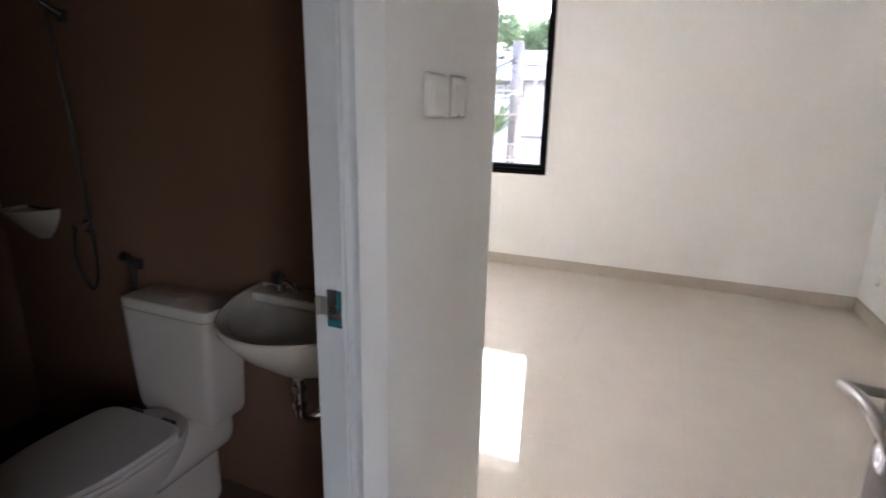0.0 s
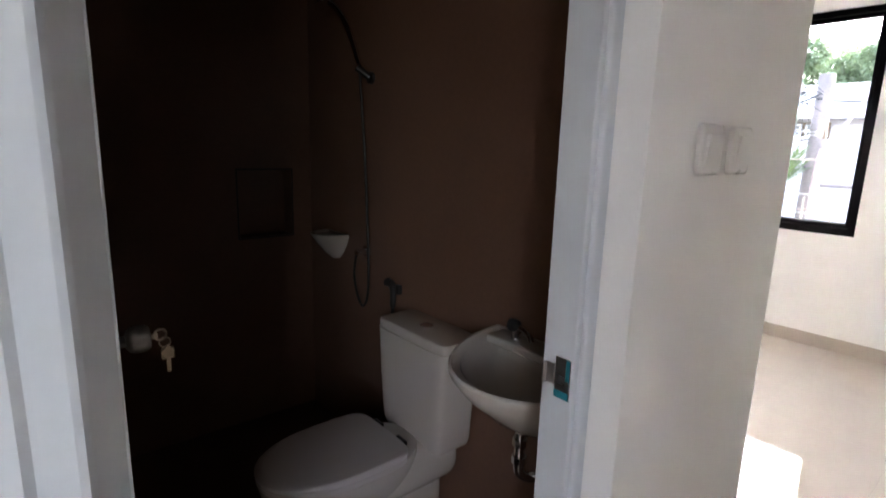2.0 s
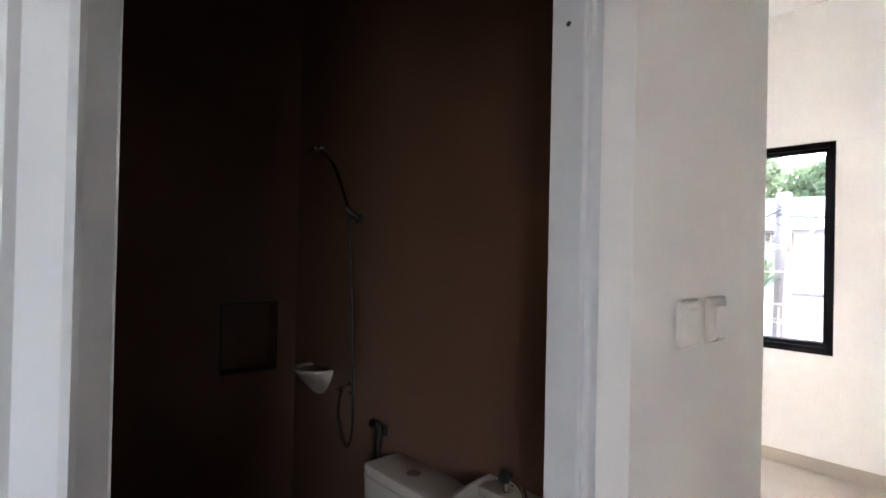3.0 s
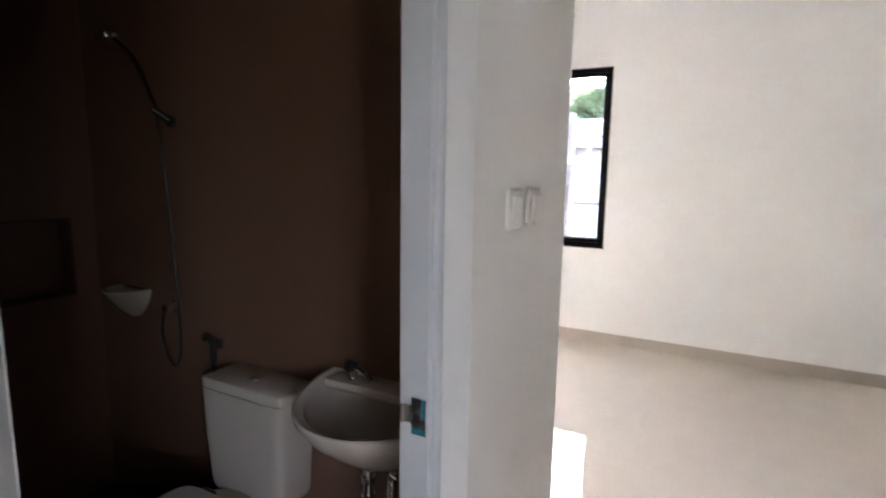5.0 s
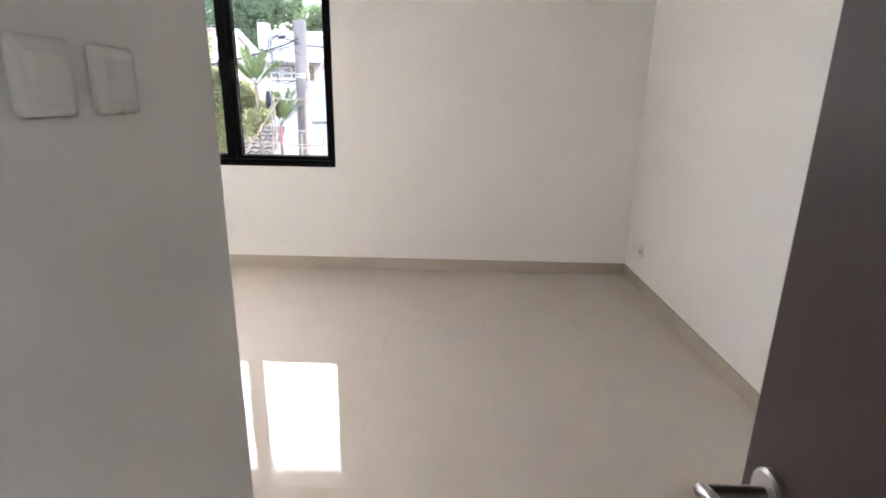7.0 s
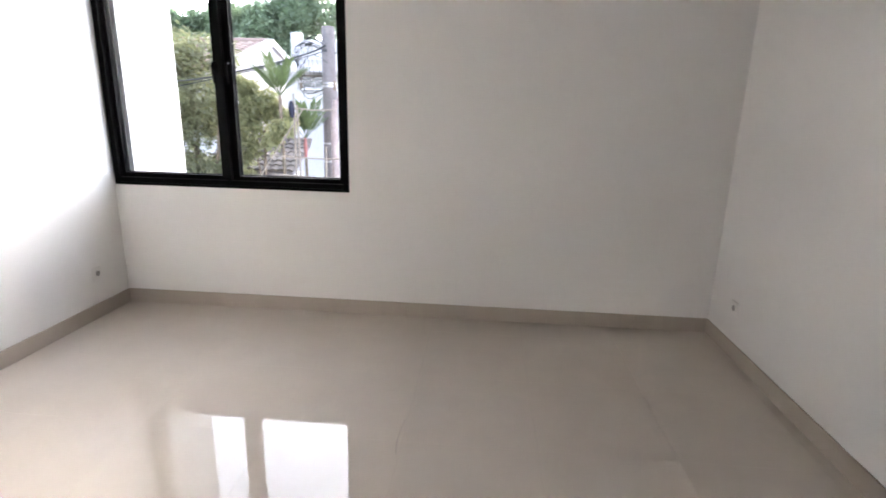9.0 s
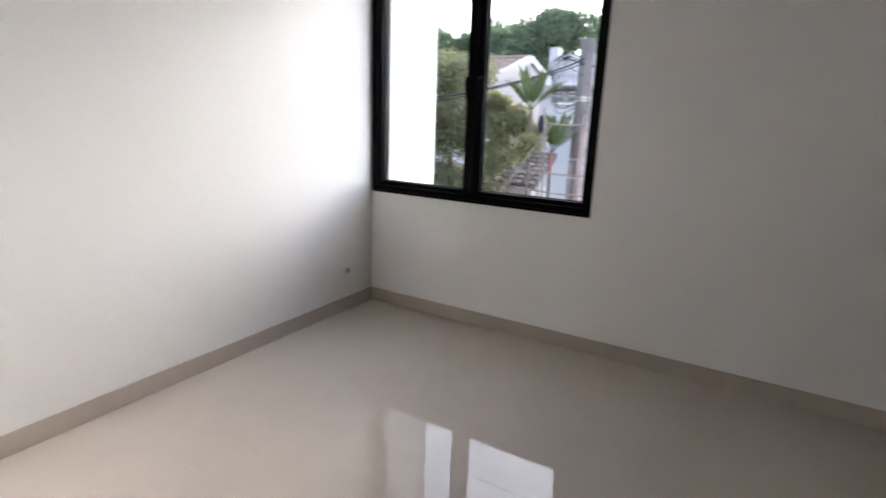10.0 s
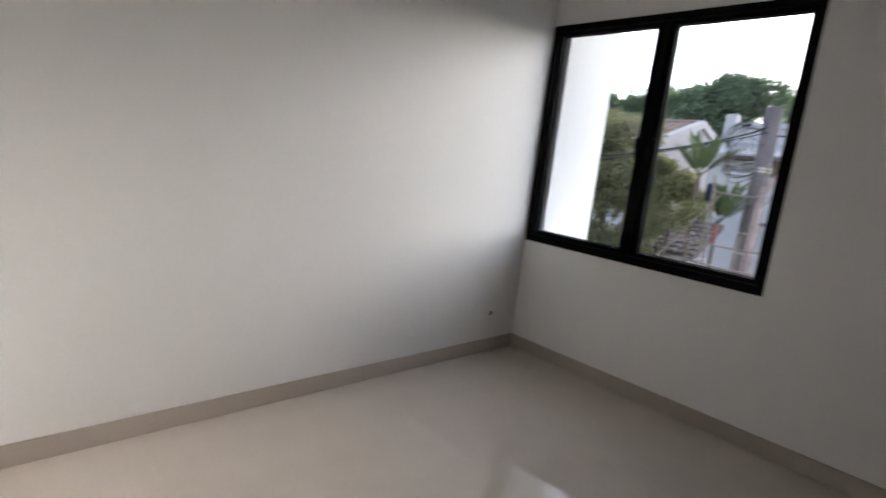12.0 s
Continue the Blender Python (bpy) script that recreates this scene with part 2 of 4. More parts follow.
# ---- plan of the house, metres ----
XW, XE, YN = -2.175, 1.966, 3.248      # bedroom west, east and north faces
CEILZ = 3.5
BW, BN, BS = -2.16, -0.147, -1.95     # bathroom west, north and south faces
BZ, BATH_CEIL = -0.03, 3.3            # bathroom floor and ceiling
ENTRY = -1.47                         # inner face of the wall with the bedroom door
HALL = -4.0
WX0, WX1, WZ0, WZ1 = -2.174, -0.497, 0.870, 2.452   # window opening
BD0, BD1, BDZ = -1.452, -0.641, 2.16  # opening for the bathroom door frame
HY0, HY1, HZ0, HZ1 = -3.3, -2.3, 0.8, 2.2     # unseen opening in the side of the hall, made up for the fill lamp
ED0, ED1, EDZ = 0.001, 0.905, 2.13     # opening for the bedroom door

structure("wall_north", panel(BM(), "y", YN, YN + 0.15, (-2.34, WX0, WX1, 2.13), (-3.3, WZ0, WZ1, 3.6), {(1, 1)}), PAINT, "smooth white painted wall with the window opening")
structure("wall_west", box(BM(), -2.34, XW, 0.0, YN, -0.2, CEILZ), PAINT, "smooth white painted bedroom side wall")
structure("wall_east", panel(BM(), "x", XE, 2.13, (HALL, HY0, HY1, YN), (-0.2, HZ0, HZ1, CEILZ), {(1, 1)}), PAINT, "smooth white painted wall opposite the window corner")
structure("wall_bathroom_north", box(BM(), -2.34, -0.002, BN + 0.008, -0.001, -0.2, CEILZ), PAINT, "white painted wall between bathroom and bedroom")
structure("wall_bathroom_east", panel(BM(), "x", -0.123, 0.0, (HALL, BD0, BD1, 0.0), (-0.2, 0.0, BDZ, CEILZ), {(1, 1)}), PAINT, "white painted wall with bathroom door and light switches")
structure("wall_bathroom_west", box(BM(), -2.34, BW - 0.1, BS - 0.1, BN + 0.008, -0.2, CEILZ), BROWN_TILE, "brown tiled outer bathroom wall")
structure("wall_bathroom_south", box(BM(), BW - 0.1, -0.123, BS - 0.1, BS, -0.2, CEILZ), BROWN_TILE, "brown tiled bathroom end wall")
structure("wall_entry", panel(BM(), "y", ENTRY - 0.12, ENTRY, (ED0, ED1, XE), (-0.2, 0.0, EDZ, CEILZ), {(0, 1)}), PAINT, "white painted wall with the bedroom doorway")
structure("wall_south", box(BM(), -0.123, 2.13, HALL - 0.12, HALL, -0.2, CEILZ), PAINT, "white painted hall end wall")
structure("ceiling", box(BM(), -2.34, 2.13, HALL - 0.12, YN, CEILZ, CEILZ + 0.1), CEIL, "plain white painted flat ceiling", "ceiling")
structure("ceiling_bathroom", box(BM(), BW, -0.133, BS, BN, BATH_CEIL, BATH_CEIL + 0.05), CEIL, "plain white bathroom ceiling", "ceiling")
# tiled linings of the bathroom
structure("wall_tile_north", box(BM(), BW, -0.131, BN, BN + 0.008, BZ, BATH_CEIL), BROWN_TILE, "matt brown tiled bathroom wall behind the toilet")
structure("wall_tile_east", panel(BM(), "x", -0.131, -0.123, (BS, BD0, BD1, BN), (BZ, 0.0, BDZ, BATH_CEIL), {(1, 1)}), BROWN_TILE, "matt brown tiled wall beside the bathroom door")
structure("wall_tile_west", panel(BM(), "x", BW - 0.1, BW, (BS, -0.530, -0.255, BN), (BZ, 0.955, 1.29, BATH_CEIL), {(1, 1)}), BROWN_TILE, "dark brown tiled shower wall with a square niche")
niche = BM()
for b in ((BW - 0.003, BW + 0.002, -0.538, -0.530, 0.947, 1.298), (BW - 0.003, BW + 0.002, -0.255, -0.247, 0.947, 1.298), (BW - 0.003, BW + 0.002, -0.530, -0.255, 0.947, 0.955), (BW - 0.003, BW + 0.002, -0.530, -0.255, 1.29, 1.298)):
    box(niche, *b, 0.001, 1)
structure("niche_trim", niche, NICHETRIM, "dark edging strip round the shower niche", "trim")
structure("floor_bathroom", box(BM(), BW, -0.123, BS, BN, BZ - 0.15, BZ), BATH_FLOOR, "dark brown tiled bathroom floor", "floor")
structure("threshold", box(BM(), -0.123, -0.001, BD0, BD1, -0.15, 0.004, 0.003), SKIRT, "beige stone threshold under the bathroom door", "threshold")
floor = structure("floor", panel(BM(), "z", -0.2, -0.0095, (XW, 0.0, XE), (HALL, 0.0, YN), {(0, 0)}), GROUT, "polished cream porcelain tile floor with fine joints", "floor")
# the box round the window outside
structure("wall_fin", box(BM(), -2.26, -2.12, YN + 0.15, 4.05, -3.3, 2.76), EXTWHITE, "white rendered fin beside the window outside")
structure("eave", box(BM(), -2.7, 2.6, YN + 0.15, 4.05, 2.76, 2.92), EXTWHITE, "white rendered concrete canopy above the window", "canopy")


def skirting(name, x0, x1, y0, y1):
    structure(name, box(BM(), x0, x1, y0, y1, 0.0005, 0.1, 0.0015, 1), SKIRT, "beige polished tile skirting along the wall", "skirting")


T = 0.010
skirting("baseboard_north", XW, XE, YN - T, YN - 0.0005)
skirting("baseboard_west", XW + 0.0005, XW + T, T, YN - T)
skirting("baseboard_east", XE - T, XE - 0.0005, ENTRY + T, YN - T)
skirting("baseboard_south", XW, -0.0005, 0.0005, T)
skirting("baseboard_pillar", 0.0005, T, BD1 + 0.001, T)
skirting("baseboard_entry", ED1 + 0.06, XE - T, ENTRY + 0.0005, ENTRY + T)


# ---- window ----
def make_window():
    w = thing("window_1", (0, 0, 0), "black aluminium casement window with two clear panes", "window", kind="structure")
    y0, y1 = YN + 0.004, YN + 0.104
    bm = BM()
    f = 0.042
    box(bm, WX0, WX0 + f, y0, y1, WZ0, WZ1, 0.002)
    box(bm, WX1 - f, WX1, y0, y1, WZ0, WZ1, 0.002)
    box(bm, WX0 + f, WX1 - f, y0, y1, WZ0, WZ0 + 0.052, 0.002)
    box(bm, WX0 + f, WX1 - f, y0, y1, WZ1 - f, WZ1, 0.002)
    box(bm, -1.353, -1.323, y0, y1, WZ0 + 0.052, WZ1 - f, 0.002)
    part("window_frame", bm, ALU, w)
    bm = BM()
    box(bm, WX0 + f, WX1 - f, y0 - 0.012, y0 + 0.03, WZ0 + 0.004, WZ0 + 0.02, 0.003)
    part("window_sill", bm, ALU, w)
    for sx0, sx1, gx0, gx1, hx in ((WX0 + f, -1.353, -2.108, -1.402, -1.385), (-1.323, WX1 - f, -1.274, -0.568, -1.292)):
        bm = BM()
        sz0, sz1, gz0, gz1 = WZ0 + 0.052, WZ1 - f, 0.953, 2.385
        ys0, ys1 = y0 + 0.03, y0 + 0.088
        box(bm, sx0 + 0.002, gx0, ys0, ys1, sz0, sz1, 0.003)
        box(bm, gx1, sx1 - 0.002, ys0, ys1, sz0, sz1, 0.003)
        box(bm, gx0, gx1, ys0, ys1, sz0, gz0, 0.003)
        box(bm, gx0, gx1, ys0, ys1, gz1, sz1, 0.003)
        sash = part("sash", bm, ALU, w)
        bm = BM()
        box(bm, gx0 - 0.01, gx1 + 0.01, ys0 + 0.04, ys0 + 0.045, gz0 - 0.01, gz1 + 0.01)
        pane = part("pane", bm, GLASS, sash, "clear glass pane")
        pane.visible_shadow = False
        bm = BM()
        box(bm, gx0 - 0.001, gx0 + 0.006, ys0 + 0.03, ys0 + 0.04, gz0, gz1)
        box(bm, gx1 - 0.006, gx1 + 0.001, ys0 + 0.03, ys0 + 0.04, gz0, gz1)
        box(bm, gx0 + 0.006, gx1 - 0.006, ys0 + 0.03, ys0 + 0.04, gz0 - 0.001, gz0 + 0.006)
        box(bm, gx0 + 0.006, gx1 - 0.006, ys0 + 0.03, ys0 + 0.04, gz1 - 0.006, gz1 + 0.001)
        part("gasket", bm, ALU, sash)
        bm = BM()
        box(bm, hx - 0.014, hx + 0.014, ys0 - 0.008, ys0 + 0.001, 1.625, 1.705, 0.004)
        tube(bm, spline([(hx, ys0 - 0.006, 1.69), (hx, ys0 - 0.035, 1.685), (hx, ys0 - 0.042, 1.65), (hx, ys0 - 0.036, 1.60), (hx, ys0 - 0.03, 1.56)], 5), lambda t: 0.010 - 0.003 * t, 10)
        part("handle", bm, ALU, sash, "black curved casement handle", True)


make_window()


# ---- bedroom door, standing open ----
def make_bedroom_door():
    d = thing("door_1", (0.847, -1.42, 0.012), "dark brown wooden bedroom door standing open", "door", kind="structure")
    w, h, t = 0.908, 2.09, 0.022      # leaf width along +y, height, half thickness
    for name, a, b in (("lock_stile", 0.698, w), ("leaf_panel", 0.0, 0.693)):
        part(name, box(BM(), -t, t, a, b, 0, h, 0.0015, 1), WOOD, d)
    part("groove", box(BM(), -t + 0.006, t - 0.006, 0.691, 0.699, 0.0, h), GROOVE, d, "dark shadow groove in the door")
    ry, rz = 0.853, 1.010
    lever = part("lever_rose", rod(rod(BM(), (-t, ry, rz), (-t - 0.007, ry, rz), 0.0275, 0.0275, 32), (-t - 0.007, ry, rz), (-t - 0.010, ry, rz), 0.0275, 0.024, 32), STEEL, d, "round brushed steel rose", True)
    bm = BM()
    rod(bm, (-t - 0.008, ry, rz), (-t - 0.066, ry, rz), 0.0087, 0.0087, 18)
    rod(bm, (-t - 0.066, ry, rz), (-t - 0.083, ry + 0.002, rz), 0.0087, 0.003, 18)
    tube(bm, spline([(-t - 0.077, ry + 0.008, rz), (-t - 0.075, ry - 0.006, rz + 0.003), (-t - 0.075, ry - 0.03, rz + 0.008),
                     (-t - 0.075, ry - 0.07, rz + 0.017), (-t - 0.073, ry - 0.105, rz + 0.016), (-t - 0.068, ry - 0.145, rz + 0.003), (-t - 0.064, ry - 0.165, rz - 0.006)], 6), lambda k: 0.0087 * min(1, 0.45 + 8 * k), 16)
    part("lever", bm, STEEL, lever, "curved brushed steel lever handle", True)
    kz = 0.902
    key = part("key_rose", rod(rod(BM(), (-t, ry, kz), (-t - 0.006, ry, kz), 0.0265, 0.0265, 32), (-t - 0.006, ry, kz), (-t - 0.009, ry, kz), 0.0265, 0.023, 32), STEEL, d, "round steel keyhole rose", True)
    bm = BM()
    rod(bm, (-t - 0.008, ry, kz + 0.006), (-t - 0.0112, ry, kz + 0.006), 0.0085, 0.0085, 20)
    box(bm, -t - 0.0112, -t - 0.008, ry - 0.005, ry + 0.005, kz - 0.018, kz + 0.004, 0.001, 1)
    part("lock_cylinder", bm, CHROME, key)
    part("keyhole", box(BM(), -t - 0.0118, -t - 0.0108, ry - 0.0012, ry + 0.0012, kz - 0.008, kz + 0.011), DARKHOLE, key)
    for z in (0.25, 1.05, 1.85):
        part("hinge", rod(BM(), (t + 0.004, -0.004, z - 0.05), (t + 0.004, -0.004, z + 0.05), 0.008), STEEL, d, "steel butt hinge", True)


make_bedroom_door()


def door_lining(name, boxes, label):
    bm = BM()
    for b in boxes:
        box(bm, *b, 0.003, 1)
    structure(name, bm, FRAMEPAINT, label, "door frame")


Y0, Y1 = ENTRY - 0.12, ENTRY + 0.012
door_lining("door_frame_1", ((ED1 - 0.016, ED1 + 0.045, Y0, Y1 - 0.01, 0.0, EDZ - 0.02), (ED0 + 0.001, ED1 + 0.045, Y0, Y1, EDZ - 0.02, EDZ + 0.03)), "pale painted frame of the bedroom doorway")


# ---- bathroom door frame, set back in its opening ----
def make_bath_frame():
    f = thing("door_frame_2", (0, 0, 0), "pale grey glossy painted bathroom door frame", "door frame", kind="structure")
    x0, x1 = -0.124, -0.058
    a0, a1, top = -1.340, -0.698, 2.095
    bead = 0.010
    for name, y0, y1 in (("jamb", BD0 + 0.0005, a0), ("jamb", a1, BD1 - 0.0005)):
        out = y0 < -1
        bm = BM()
        box(bm, x0, x1, y0, y1, 0.004, BDZ - 0.0005, 0.003)
        lo, hi = (y0 + 0.022, y0 + 0.044) if out else (y1 - 0.044, y1 - 0.022)
        if out:
            profile = [(x1 - 0.004, y0), (-0.004, y0), (-0.005, y0 + 0.040), (-0.010, y0 + 0.047), (-0.012, y0 + 0.072), (-0.014, y0 + 0.078), (-0.020, y0 + 0.083), (x1 + 0.008, a0 - 0.008), (x1 + 0.001, a0 - 0.003), (x1 - 0.004, a0 - 0.003)]
            loft(bm, [[(px, py, z) for px, py in profile] for z in (0.004, BDZ - 0.0005)])
        else:
            box(bm, x1 - 0.004, x1 + bead, lo, hi, 0.004, top + 0.022, 0.006, 3)
        part(name, bm, FRAMEPAINT, f, smooth=False)
    bm = BM()
    box(bm, x0, x1, a0, a1, top, BDZ - 0.0005, 0.003)
    box(bm, x1 - 0.004, x1 + bead, BD0 + 0.022, BD1 - 0.022, top + 0.022, top + 0.044, 0.006, 3)
    part("head", bm, FRAMEPAINT, f)
    sp = part("strike_plate", box(BM(), -0.095, -0.063, a1 - 0.003, a1, 1.015, 1.090, 0.001, 1), CHROME, f, "small steel strike plate with teal film")
    part("strike_lip", box(box(BM(), -0.113, -0.095, a1 - 0.004, a1 - 0.001, 1.037, 1.074, 0.001, 1), -0.116, -0.112, a1 - 0.012, a1 - 0.001, 1.037, 1.074, 0.001, 1), STEEL, sp)
    part("protective_film", box(box(BM(), -0.094, -0.064, a1 - 0.0037, a1 - 0.0030, 1.016, 1.030), -0.072, -0.064, a1 - 0.0037, a1 - 0.0030, 1.050, 1.089), FILM, sp, "peeling teal protective film")
    part("latch_hole", box(BM(), -0.090, -0.074, a1 - 0.0036, a1 - 0.0026, 1.042, 1.058), DARKHOLE, sp)
    part("screw_hole", rod(BM(), (-0.09, a1 - 0.0006, 1.95), (-0.09, a1 + 0.004, 1.95), 0.0045), DARKHOLE, f)


make_bath_frame()


def make_bath_door():
    d = thing("door_2", (-0.126, -1.366, 0.0), "pale grey bathroom door opened inwards with a key hanging", "door", kind="structure")
    part("leaf", box(BM(), -0.635, -0.004, -0.004, 0.034, 0.006, 2.085, 0.002, 1), FRAMEPAINT, d)
    kx, kz = -0.54, 1.06
    bm = BM()
    rod(bm, (kx, 0.034, kz), (kx, 0.040, kz), 0.031, 0.029, 28)
    rod(bm, (kx, 0.040, kz), (kx, 0.114, kz), 0.011, 0.011, 20)
    knob = part("knob_rose", bm, STEEL, d, "round satin door knob", True)
    bm = BM()
    loft(bm, [[(kx + r * math.cos(a), y, kz + r * math.sin(a)) for a in [2 * math.pi * k / 28 for k in range(28)]] for y, r in ((0.110, 0.012), (0.115, 0.021), (0.122, 0.025), (0.134, 0.0265), (0.146, 0.025), (0.151, 0.021))])
    part("knob", bm, STEEL, knob, "satin steel knob", True)
    bm = BM()
    box(bm, kx - 0.0015, kx + 0.0015, 0.150, 0.166, kz - 0.005, kz + 0.005, 0.001, 1)
    tube(bm, [(kx, 0.170 + 0.011 * math.cos(a), kz + 0.001 + 0.011 * math.sin(a)) for a in [2 * math.pi * k / 24 for k in range(24)]], 0.0022, 8)
    part("key", bm, BRASS, knob, "brass key in the lock", True)
    bm = BM()
    tube(bm, [(kx, 0.177 + 0.010 * math.cos(a), kz - 0.016 + 0.010 * math.sin(a)) for a in [2 * math.pi * k / 20 for k in range(21)]], 0.0012, 6)
    loft(bm, [[(kx + y, 0.181 + x, kz - 0.036 + 0.015 * math.sin(a)) for a, x in ((0, s * 0.013), (1.57, 0), (3.14, -s * 0.013), (4.71, 0))] for y, s in ((0, 1), (0.003, 1))])
    box(bm, kx, kx + 0.0025, 0.169, 0.193, kz - 0.050, kz - 0.028, 0.004, 2)
    box(bm, kx, kx + 0.0025, 0.177, 0.185, kz - 0.078, kz - 0.048, 0.001, 1)
    part("spare_key", bm, BRASS, knob, "second brass key hanging from a ring")


make_bath_door()


# ---- light switches and sockets ----
def make_switch(y, plates):
    s = thing("light_switch", (0, y, 1.445), "white plastic light switch on the white wall", "light switch", "switches beside the bathroom door")
    part("plate", box(BM(), 0.0002, 0.012, -0.044, 0.044, -0.044, 0.044, 0.0095, 5), SWITCH, s, smooth=True)
    part("surround", box(BM(), 0.0105, 0.0130, -0.030, 0.030, -0.030, 0.030, 0.0012, 2), SWITCH, s)
    n = plates
    for k in range(n):
        a = -0.027 + 0.054 * k / n
        bm = BM()
        box(bm, 0.0115, 0.0165, a + 0.0006, a + 0.054 / n - 0.0006, -0.027, 0.027, 0.0015, 2)
        for v in bm.verts:
            if v.co.x > 0.0145:
                v.co.x += 0.003 * (v.co.z / 0.027)
        part("rocker", bm, SWITCH, s)
    return s


make_switch(-0.441, 1)
make_switch(-0.313, 1)


def make_socket(x, y, side, label):
    s = thing("wall_socket", (x, y, 0.305), label, "socket", "sockets above the skirting")
    k = side
    part("plate", box(BM(), min(0.0002 * k, 0.009 * k), max(0.0002 * k, 0.009 * k), -0.043, 0.043, -0.043, 0.043, 0.006, 3), SWITCH, s, smooth=True)
    bm = BM()
    bmesh.ops.create_cone(bm, cap_ends=False, segments=32, radius1=0.0215, radius2=0.0215, depth=0.003, matrix=pose(0.0105 * k, 0, 0, 0, 90, 0))
    part("ring", rod(bm, (0.0085 * k, 0, 0), (0.0094 * k, 0, 0), 0.0215, 0.0215, 32), SWITCH, s)
    part("well", rod(BM(), (0.0094 * k, 0, 0), (0.0099 * k, 0, 0), 0.019, 0.019, 32), material("socket_grey", (0.34, 0.33, 0.32), 0.5), s, "grey round socket well")
    for dy in (-0.0095, 0.0095):
        part("pin_hole", rod(BM(), (0.0099 * k, dy, 0), (0.0103 * k, dy, 0), 0.003, 0.003, 12), DARKHOLE, s)


make_socket(XW, 2.955, 1, "white wall socket low beside the window corner")
make_socket(XE, 2.915, -1, "white wall socket low on the side wall")


thread = thing("loose_thread", (0.086, 1.84, 0.0), "thin dark curled thread lying on the floor tiles", "thread")
part("strand", tube(BM(), spline([(0.004, 0.13, 0.0012), (-0.004, 0.05, 0.0012), (-0.008, -0.04, 0.0012), (0.002, -0.13, 0.0012)], 8), 0.0006, 6), DARKTHREAD, thread, smooth=True)


# ---- toilet ----
def seat_outline(z, s):
    """D-shaped outline: round in front, nearly square at the hinges."""
    pts = []
    for k in range(56):
        a = 2 * math.pi * k / 56
        c, n = math.cos(a), math.sin(a)
        p = 2.2 if n < 0 else 6.0
        pts.append((0.178 * s * math.copysign(abs(c) ** (2 / p), c), -0.46 + (0.285 if n < 0 else 0.190) * s * math.copysign(abs(n) ** (2 / p), n), z))
    return pts


def make_toilet():
    t = thing("toilet", (-1.03, BN, BZ), "white ceramic close-coupled toilet with closed lid", "toilet")
    z = -BZ
    rings = []
    for zz, rx, yf, yb, cy in ((0.0, 0.118, 0.20, 0.24, -0.38), (0.03, 0.116, 0.20, 0.24, -0.38), (0.14, 0.108, 0.19, 0.235, -0.39), (0.23, 0.125, 0.22, 0.25, -0.41), (0.30, 0.158, 0.27, 0.27, -0.43), (0.35, 0.174, 0.292, 0.27, -0.44), (0.39, 0.180, 0.302, 0.27, -0.44), (0.400, 0.176, 0.298, 0.268, -0.44)):
        rings.append(oval(0, cy, zz, rx, yf, yb, 48, 2.3))
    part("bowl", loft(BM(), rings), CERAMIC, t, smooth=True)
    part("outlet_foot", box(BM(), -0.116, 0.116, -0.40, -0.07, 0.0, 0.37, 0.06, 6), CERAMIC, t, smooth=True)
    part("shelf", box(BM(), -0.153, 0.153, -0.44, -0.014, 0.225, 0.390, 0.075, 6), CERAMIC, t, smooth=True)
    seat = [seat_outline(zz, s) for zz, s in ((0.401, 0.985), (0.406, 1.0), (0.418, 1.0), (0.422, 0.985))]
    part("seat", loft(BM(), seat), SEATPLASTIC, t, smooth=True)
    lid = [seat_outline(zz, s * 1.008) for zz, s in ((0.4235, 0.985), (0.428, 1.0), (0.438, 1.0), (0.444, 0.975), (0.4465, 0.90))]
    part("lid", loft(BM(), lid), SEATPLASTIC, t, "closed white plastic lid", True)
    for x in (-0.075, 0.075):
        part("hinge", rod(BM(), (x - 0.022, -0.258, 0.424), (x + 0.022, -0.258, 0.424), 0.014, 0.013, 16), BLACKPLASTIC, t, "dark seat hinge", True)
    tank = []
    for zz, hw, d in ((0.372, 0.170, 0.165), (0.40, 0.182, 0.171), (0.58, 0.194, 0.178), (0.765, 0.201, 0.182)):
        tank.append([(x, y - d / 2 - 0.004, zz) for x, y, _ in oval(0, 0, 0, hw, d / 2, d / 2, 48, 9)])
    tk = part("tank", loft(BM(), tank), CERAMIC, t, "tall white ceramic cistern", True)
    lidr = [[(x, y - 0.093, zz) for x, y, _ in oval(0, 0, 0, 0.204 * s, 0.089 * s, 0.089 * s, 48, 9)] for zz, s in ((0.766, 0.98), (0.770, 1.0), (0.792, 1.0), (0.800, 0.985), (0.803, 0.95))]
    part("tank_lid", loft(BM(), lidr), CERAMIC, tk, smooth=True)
    part("flush_button", rod(rod(BM(), (0, -0.093, 0.802), (0, -0.093, 0.806), 0.026, 0.026, 28), (0, -0.093, 0.806), (0, -0.093, 0.808), 0.026, 0.022, 28), CHROME, tk, "round chrome flush button", True)


make_toilet()


